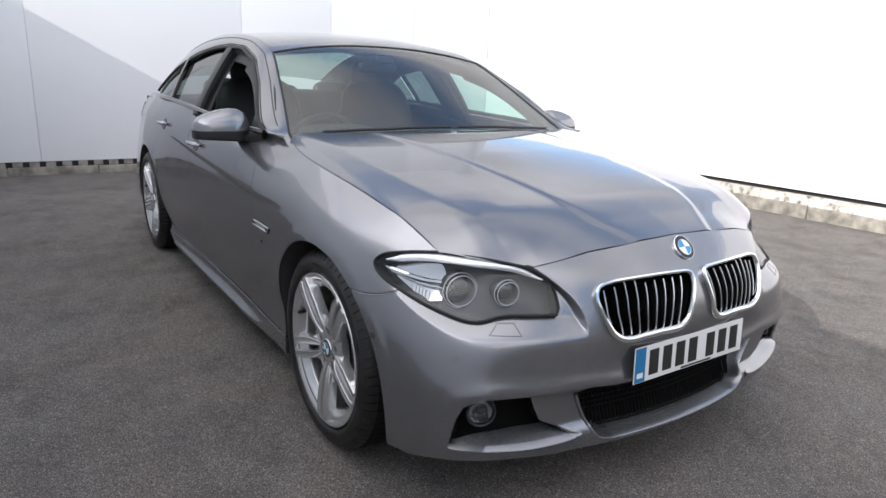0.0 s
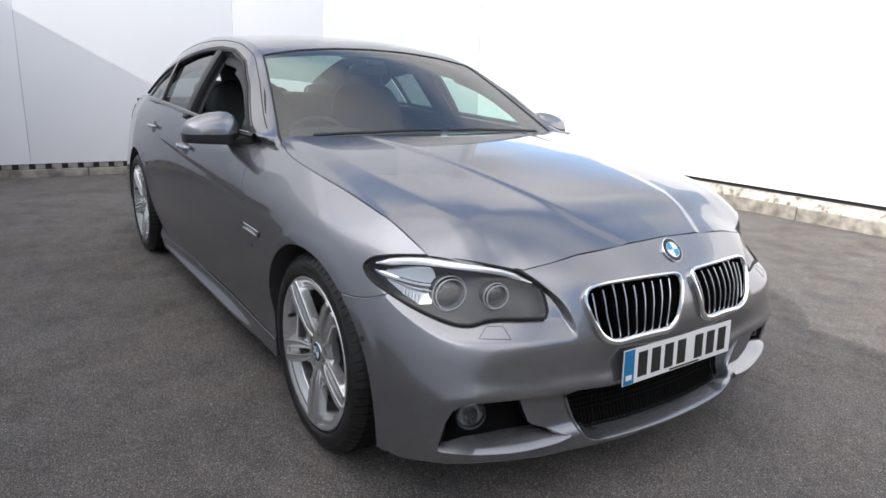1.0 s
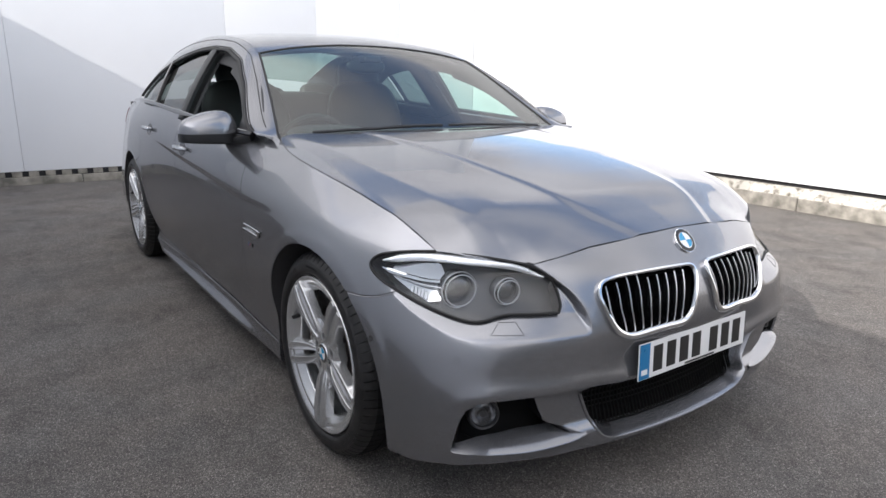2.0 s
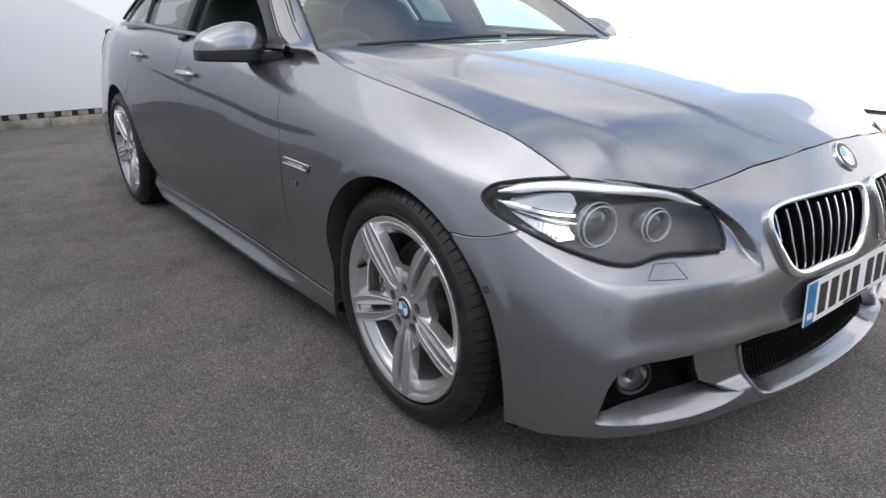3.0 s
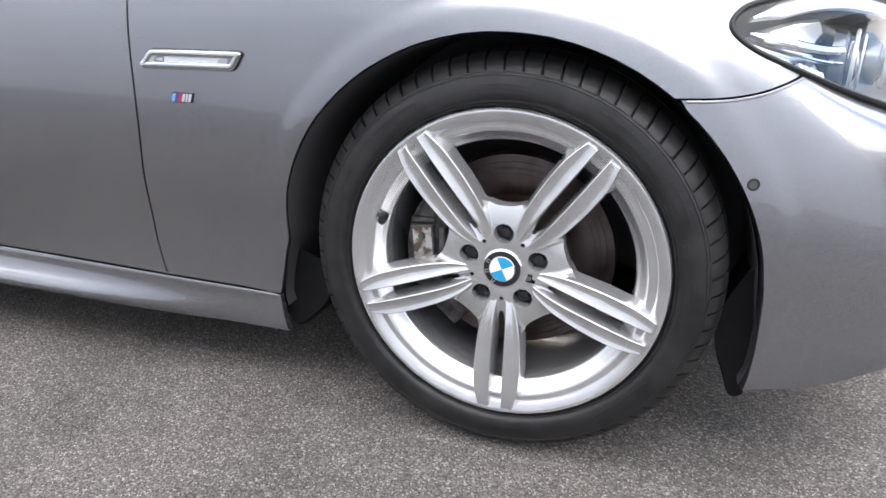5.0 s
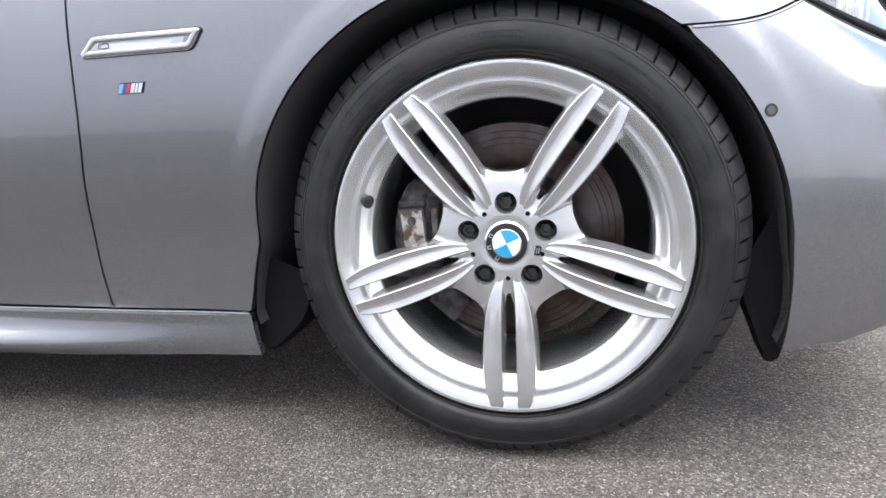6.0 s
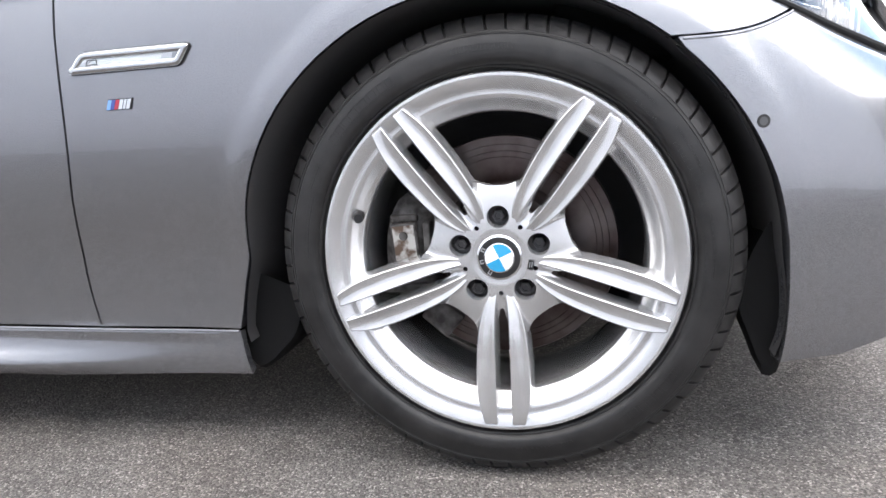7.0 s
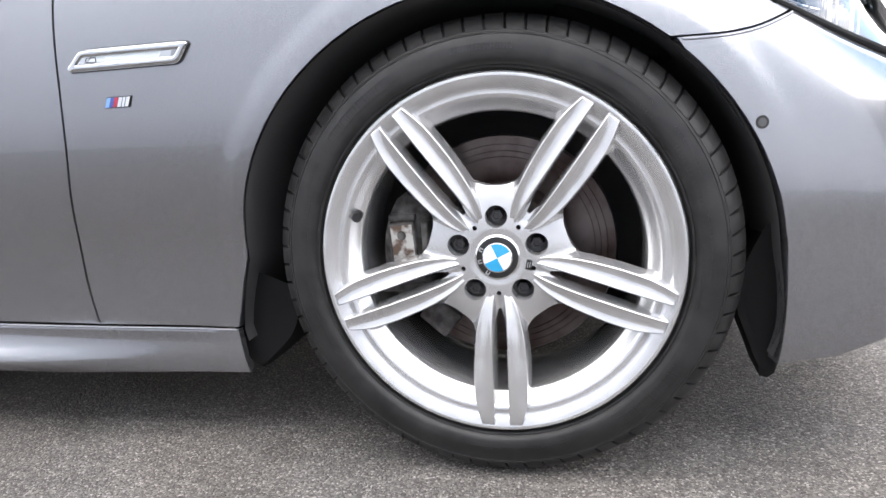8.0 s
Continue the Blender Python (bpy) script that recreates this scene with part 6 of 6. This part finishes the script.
def make_side_details(side):
    flip = side < 0
    # side vent: bright frame round a pale repeater
    outer = soft_corners([(2.032, .6335), (2.036, .6365), (2.034, .6405), (2.013, .6615), (2.005, .6645), (1.834, .6640), (1.829, .6625), (1.829, .6590), (1.845, .6375), (1.852, .6340)])
    inner = np.array([(2.002, .6450), (1.990, .6545), (1.868, .6555), (1.878, .6450)])
    vent = panel("side_vent", outer, skin, VENT_SILVER, car, "bright side vent frame with a pale repeater", holes=[inner], offset=.005, flange=.008, gap=0.0, step=.01, flip=flip, edge_step=.005)
    panel("repeater", inner, skin, REPEATER, vent, offset=.0042, flange=.002, gap=0.0, step=.02, flip=flip)
    # darker chrome paints the shading on the frame's front end
    panel("front_end_shade", np.array([(1.859, .6415), (1.853, .6580), (1.838, .6605), (1.834, .6590), (1.848, .6385)]), skin, SHADED_CHROME, vent, offset=.0056, flange=.003, gap=.0, step=.02, flip=flip)
    bm = bmesh.new()
    pts, ups = on(skin, resample(shrunk(resample(outer, .005), .0056), .005), .0042, side)
    sweep(bm, pts, ups, .0054, .0036, closed=True, sides=14)
    part("rim", bm, VENT_SILVER, vent)
    mark = np.array([(2.003, .6455), (1.999, .6520), (1.984, .6520), (1.984, .6455)])
    bm = bmesh.new()
    pts, ups = on(skin, resample(mark, .004), .0032, side)
    sweep(bm, pts + ups * .0015, ups, .0009, .0006, closed=True, sides=4)
    part("repeater_mark", bm, INK, vent)
    bm = bmesh.new()
    pts, ups = on(skin, resample(outer, .008), .001, side)
    sweep(bm, pts, ups, .0016, .0014, closed=True, sides=6)
    part("vent_joint", bm, SEAL, vent)
    # striped badge: three slanted stripes and a silver block
    lo, hi, lean = .5790, .5930, .0060
    slant = lambda a, w, g=0.0: np.array([(a + g, lo - g), (a - lean + g, hi + g), (a - lean - w - g, hi + g), (a - w - g, lo - g)])
    badge = panel("side_badge", slant(1.9830, .0400, .0012), skin, INK, car, "small badge of three coloured stripes and silver", offset=.002, flange=.004, gap=0, step=.02, flip=flip)
    for a, w, mat in ((1.9830, .0062, LIGHT_BLUE), (1.9762, .0060, PURPLE), (1.9696, .0062, RED), (1.9622, .0062, CHROME), (1.9548, .0044, CHROME), (1.9492, .0062, CHROME)):
        panel("stripe", slant(a, w), skin, mat, badge, offset=.0032, flange=.002, gap=0, step=.02, flip=flip)
    # door handles
    for x0, x1, z in ((-1.440, -1.640, .866), (-2.195, -2.375, .912)):
        a, b = float(s_at_x(x0)), float(s_at_x(x1))
        q = np.array([(a + (b - a) * u, z - .002) for u in np.linspace(0, 1, 14)])
        pts, ups = on(skin, q, 0.0, side)
        bow = np.sin(np.linspace(0, math.pi, 14)) ** 0.5 * .026 + .004
        bm = bmesh.new()
        sweep(bm, pts + ups * bow[:, None], ups, np.interp(np.linspace(0, 1, 14), [0, .12, .88, 1], [.006, .013, .013, .007]), .008, power=3.0, sides=12)
        handle = part("door_handle", bm, PAINT, car, "grey pull handle with a bright strip")
        bm = bmesh.new()
        sweep(bm, pts + ups * (bow[:, None] + .0075), ups, np.interp(np.linspace(0, 1, 14), [0, .12, .88, 1], [.002, .006, .006, .002]), .0022, power=3.0)
        part("bright_strip", bm, CHROME, handle)
        mid = (a + b) / 2
        cup = round_loop([(mid + .052 * math.cos(t), z - .006 + .032 * math.sin(t)) for t in np.linspace(0, 2 * math.pi, 13)[:-1]], 3)
        # flat darker disc on the door paints the shade of the handle's hollow
        panel("handle_cup", cup, skin, CUP, handle, offset=.0015, flange=.002, gap=0, step=.02, flip=flip)
    # joint along the screen pillar
    tail = np.array([(float(s_at_x(-3.74)), .86), (float(s_at_x(-3.72)), .97), (float(s_at_x(-3.98)), .965), (float(s_at_x(-4.0)), .86)])
    panel("tail_lamp", tail, skin, TAIL_RED, car, "dark red tail lamp", offset=.003, flange=.01, gap=0, step=.04, flip=flip)


SHADED_CHROME = material("shaded_chrome", (0.30, 0.31, 0.32), 0.2, 1.0)
CUP = material("cup_shade", (0.05, 0.05, 0.053), 0.4, 0.5, 0.5)
TAIL_RED = material("tail_red", (0.16, 0.008, 0.01), 0.12, 0.0, 0.6)
for side in (1, -1):
    make_side_details(side)


def make_mirror(side):
    """Door mirror: painted cap over a black tray, on a black arm."""
    ys = np.array([1.070, 1.067, 1.058, 1.040, 1.005, .965, .925, .890, .865, .850, .843])
    top_z = np.array([.990, 1.006, 1.024, 1.041, 1.056, 1.068, 1.074, 1.074, 1.062, 1.038, 1.000])
    depth = np.array([.012, .030, .046, .060, .070, .076, .078, .076, .066, .050, .025])
    bm = bmesh.new()
    rows = []
    for y, zt, d in zip(ys, top_z, depth):
        row = []
        for a in np.linspace(0, math.pi, 13):
            c, s = math.cos(a), math.sin(a)
            row.append(bm.verts.new((-.925 + d * math.copysign(abs(c) ** .8, c) - .02 * (1.09 - y), -y * side, .980 + (zt - .980) * abs(s) ** .75)))
        rows.append(row)
    for a, b in zip(rows, rows[1:]):
        for k in range(12):
            bm.faces.new((a[k], a[k + 1], b[k + 1], b[k]))
    bm.faces.new(rows[0])
    bm.faces.new(rows[-1])
    bmesh.ops.recalc_face_normals(bm, faces=bm.faces)
    mirror = part("door_mirror", bm, PAINT, car, "grey mirror cap on a black arm")
    bm = bmesh.new()
    rows = []
    for y, d in zip(ys, depth):
        row = []
        drop = .042 - .014 * (y - .868) / .23
        for c, z in ((1.02, .984), (1.03, .978), (1.0, .980 - drop * .8), (.85, .980 - drop), (-.85, .980 - drop), (-1.0, .980 - drop * .8), (-1.03, .978), (-1.02, .984)):
            row.append(bm.verts.new((-.925 + d * c - .02 * (1.09 - y), -y * side, z)))
        rows.append(row)
    for a, b in zip(rows, rows[1:]):
        for k in range(8):
            bm.faces.new((a[k], a[(k + 1) % 8], b[(k + 1) % 8], b[k]))
    bm.faces.new(rows[0])
    bm.faces.new(rows[-1])
    bmesh.ops.recalc_face_normals(bm, faces=bm.faces)
    part("mirror_tray", bm, BLACK, mirror, "black lower tray")
    bm = bmesh.new()
    pts = np.array([(-.925, -.93, .960), (-.915, -.89, .956), (-.89, -.862, .953), (-.85, -.842, .955), (-.80, -.832, .962), (-.755, -.826, .975)]) * [1, side, 1]
    sweep(bm, pts, [(0, 0, 1)] * 6, [.034, .034, .030, .026, .022, .014], [.015, .015, .016, .018, .022, .020], power=3.0, sides=12)
    part("mirror_arm", bm, BLACK, mirror, "black mirror arm")
    sail = [(-.70, .992), (-.86, .992), (-.90, 1.08), (-.84, 1.043)]
    panel("mirror_sail", sail, flank, BLACK, car, offset=.004, flange=.012, step=.03, flip=side < 0)
    bm = bmesh.new()
    rows = []
    for y, zt, d in zip(ys[2:-1], top_z[2:-1], depth[2:-1]):
        rows.append([bm.verts.new((-.925 - d * .99 - .02 * (1.09 - y) - .0015, -y * side, z)) for z in (.992, .992 + (zt - .992) * .35)])
    for a, b in zip(rows, rows[1:]):
        bm.faces.new((a[0], a[1], b[1], b[0]))
    part("mirror_glass", bm, CHROME, mirror, "mirror glass")


for side in (1, -1):
    make_mirror(side)


def make_wipers():
    for y0, y1 in ((-.62, -.02), (.02, .60)):
        ys = np.linspace(y0, y1, 10)
        xs = np.interp(np.abs(ys), [0, .35, .58, .7], [-.595, -.605, -.635, -.66])
        pts, ups = top(xs, ys)
        bm = bmesh.new()
        sweep(bm, pts + ups * .012, ups, .007, .006)
        wiper = part("wiper", bm, BLACK, car, "black wiper arm and blade")
    # scuttle tray under the screen
    bm = bmesh.new()
    rows = []
    for y in np.linspace(-.74, .74, 31):
        xr = float(np.interp(abs(y), [0, .35, .58, .74], [-.575, -.585, -.61, -.66]))
        xf = float(np.interp(abs(y), [0, .40, .70, .78], [-.545, -.56, -.61, -.60]))
        rows.append([bm.verts.new((xr - .03, y, .965)), bm.verts.new((xf + .04, y, .955))])
    for a, b in zip(rows, rows[1:]):
        bm.faces.new((a[0], a[1], b[1], b[0]))
    part("scuttle", bm, BLACK, car)


make_wipers()


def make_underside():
    # plain near-black boxes, added to block light under and inside the body
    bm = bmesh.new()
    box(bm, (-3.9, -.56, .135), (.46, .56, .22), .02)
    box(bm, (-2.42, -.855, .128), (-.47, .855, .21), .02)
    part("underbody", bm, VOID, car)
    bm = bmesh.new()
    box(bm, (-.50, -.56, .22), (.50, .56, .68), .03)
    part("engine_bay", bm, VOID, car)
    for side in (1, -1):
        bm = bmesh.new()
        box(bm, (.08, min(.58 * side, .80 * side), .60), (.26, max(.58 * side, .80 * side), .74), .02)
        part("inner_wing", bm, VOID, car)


make_underside()


# ---- cabin ----
def make_seat(x, y):
    bm = bmesh.new()
    blob(bm, (x + .05, y, .50), (.27, .255, .10), 3.5)
    seat = part("front_seat", bm, LEATHER, car, "black leather front seat")
    bm = bmesh.new()
    lean = Euler((0, radians(-16), 0)).to_matrix().to_4x4()
    blob(bm, (x - .26, y, .85), (.085, .265, .36), 3.2, m=lean)
    part("backrest", bm, LEATHER, seat)
    bm = bmesh.new()
    blob(bm, (x - .375, y, 1.225), (.055, .145, .10), 3.0, m=lean)
    part("headrest", bm, LEATHER, seat)
    for dy in (-.05, .05):
        bm = bmesh.new()
        sweep(bm, [(x - .35, y + dy, 1.10), (x - .375, y + dy, 1.18)], [(0, 1, 0)] * 2, .006, .006)
        part("headrest_post", bm, SATIN, seat)


def make_cabin():
    for y in (-.40, .40):
        make_seat(-1.80, y)
    bm = bmesh.new()
    blob(bm, (-2.42, 0, .53), (.26, .66, .12), 4.5)
    bench = part("rear_bench", bm, LEATHER, car, "black leather rear bench")
    bm = bmesh.new()
    lean = Euler((0, radians(-22), 0)).to_matrix().to_4x4()
    blob(bm, (-2.72, 0, .82), (.09, .64, .30), 5.0, m=lean)
    part("backrest", bm, LEATHER, bench)
    for y in (-.40, 0, .40):
        bm = bmesh.new()
        blob(bm, (-2.83, y, 1.10 - (.03 if y == 0 else 0)), (.05, .14, .075), 3.0, m=lean)
        part("headrest", bm, LEATHER, bench)
    bm = bmesh.new()
    box(bm, (-3.40, -.60, .98), (-2.86, .60, 1.01), .01)
    part("parcel_shelf", bm, TRIM, car)
    bm = bmesh.new()
    blob(bm, (-.93, 0, .82), (.30, .73, .145), 4.0)
    dash = part("dashboard", bm, TRIM, car, "dark dashboard")
    bm = bmesh.new()
    blob(bm, (-1.02, -.37, .945), (.15, .19, .05), 3.0)
    part("instrument_hood", bm, TRIM, dash)
    bm = bmesh.new()
    lathe(bm, [(.185 + .016 * math.cos(a), .014 * math.sin(a)) for a in np.linspace(0, 2 * math.pi, 11)[:-1]], 48, closed=True)
    at = facing((-1.24, -.37, .86), (-.90, 0, .42))
    wheel = part("steering_wheel", bm, LEATHER, car, "black leather steering wheel", place=at)
    bm = bmesh.new()
    blob(bm, (0, 0, 0), (.075, .025, .06), 2.5)
    for a in (200, 340, 270):
        t = radians(a)
        sweep(bm, [(.05 * math.cos(t), 0, .05 * math.sin(t)), (.18 * math.cos(t), 0, .18 * math.sin(t))], [(0, 1, 0)] * 2, .02, .008)
    part("hub", bm, TRIM, wheel)
    bm = bmesh.new()
    blob(bm, (-1.335, 0, 1.272), (.022, .115, .036), 3.0)
    mirror = part("interior_mirror", bm, BLACK, car, "black interior mirror")
    bm = bmesh.new()
    box(bm, (-1.31, -.05, 1.29), (-1.25, .05, 1.325), .01)
    part("sensor_housing", bm, BLACK, mirror)
    half = [(-1.30, -.58), (-1.6, -.58), (-2.0, -.58), (-2.62, -.55)]
    panel("headliner", half + [(x, -y) for x, y in half[::-1]], top, HEADLINER, car, offset=-0.035, flange=0.0, step=.1)


make_cabin()
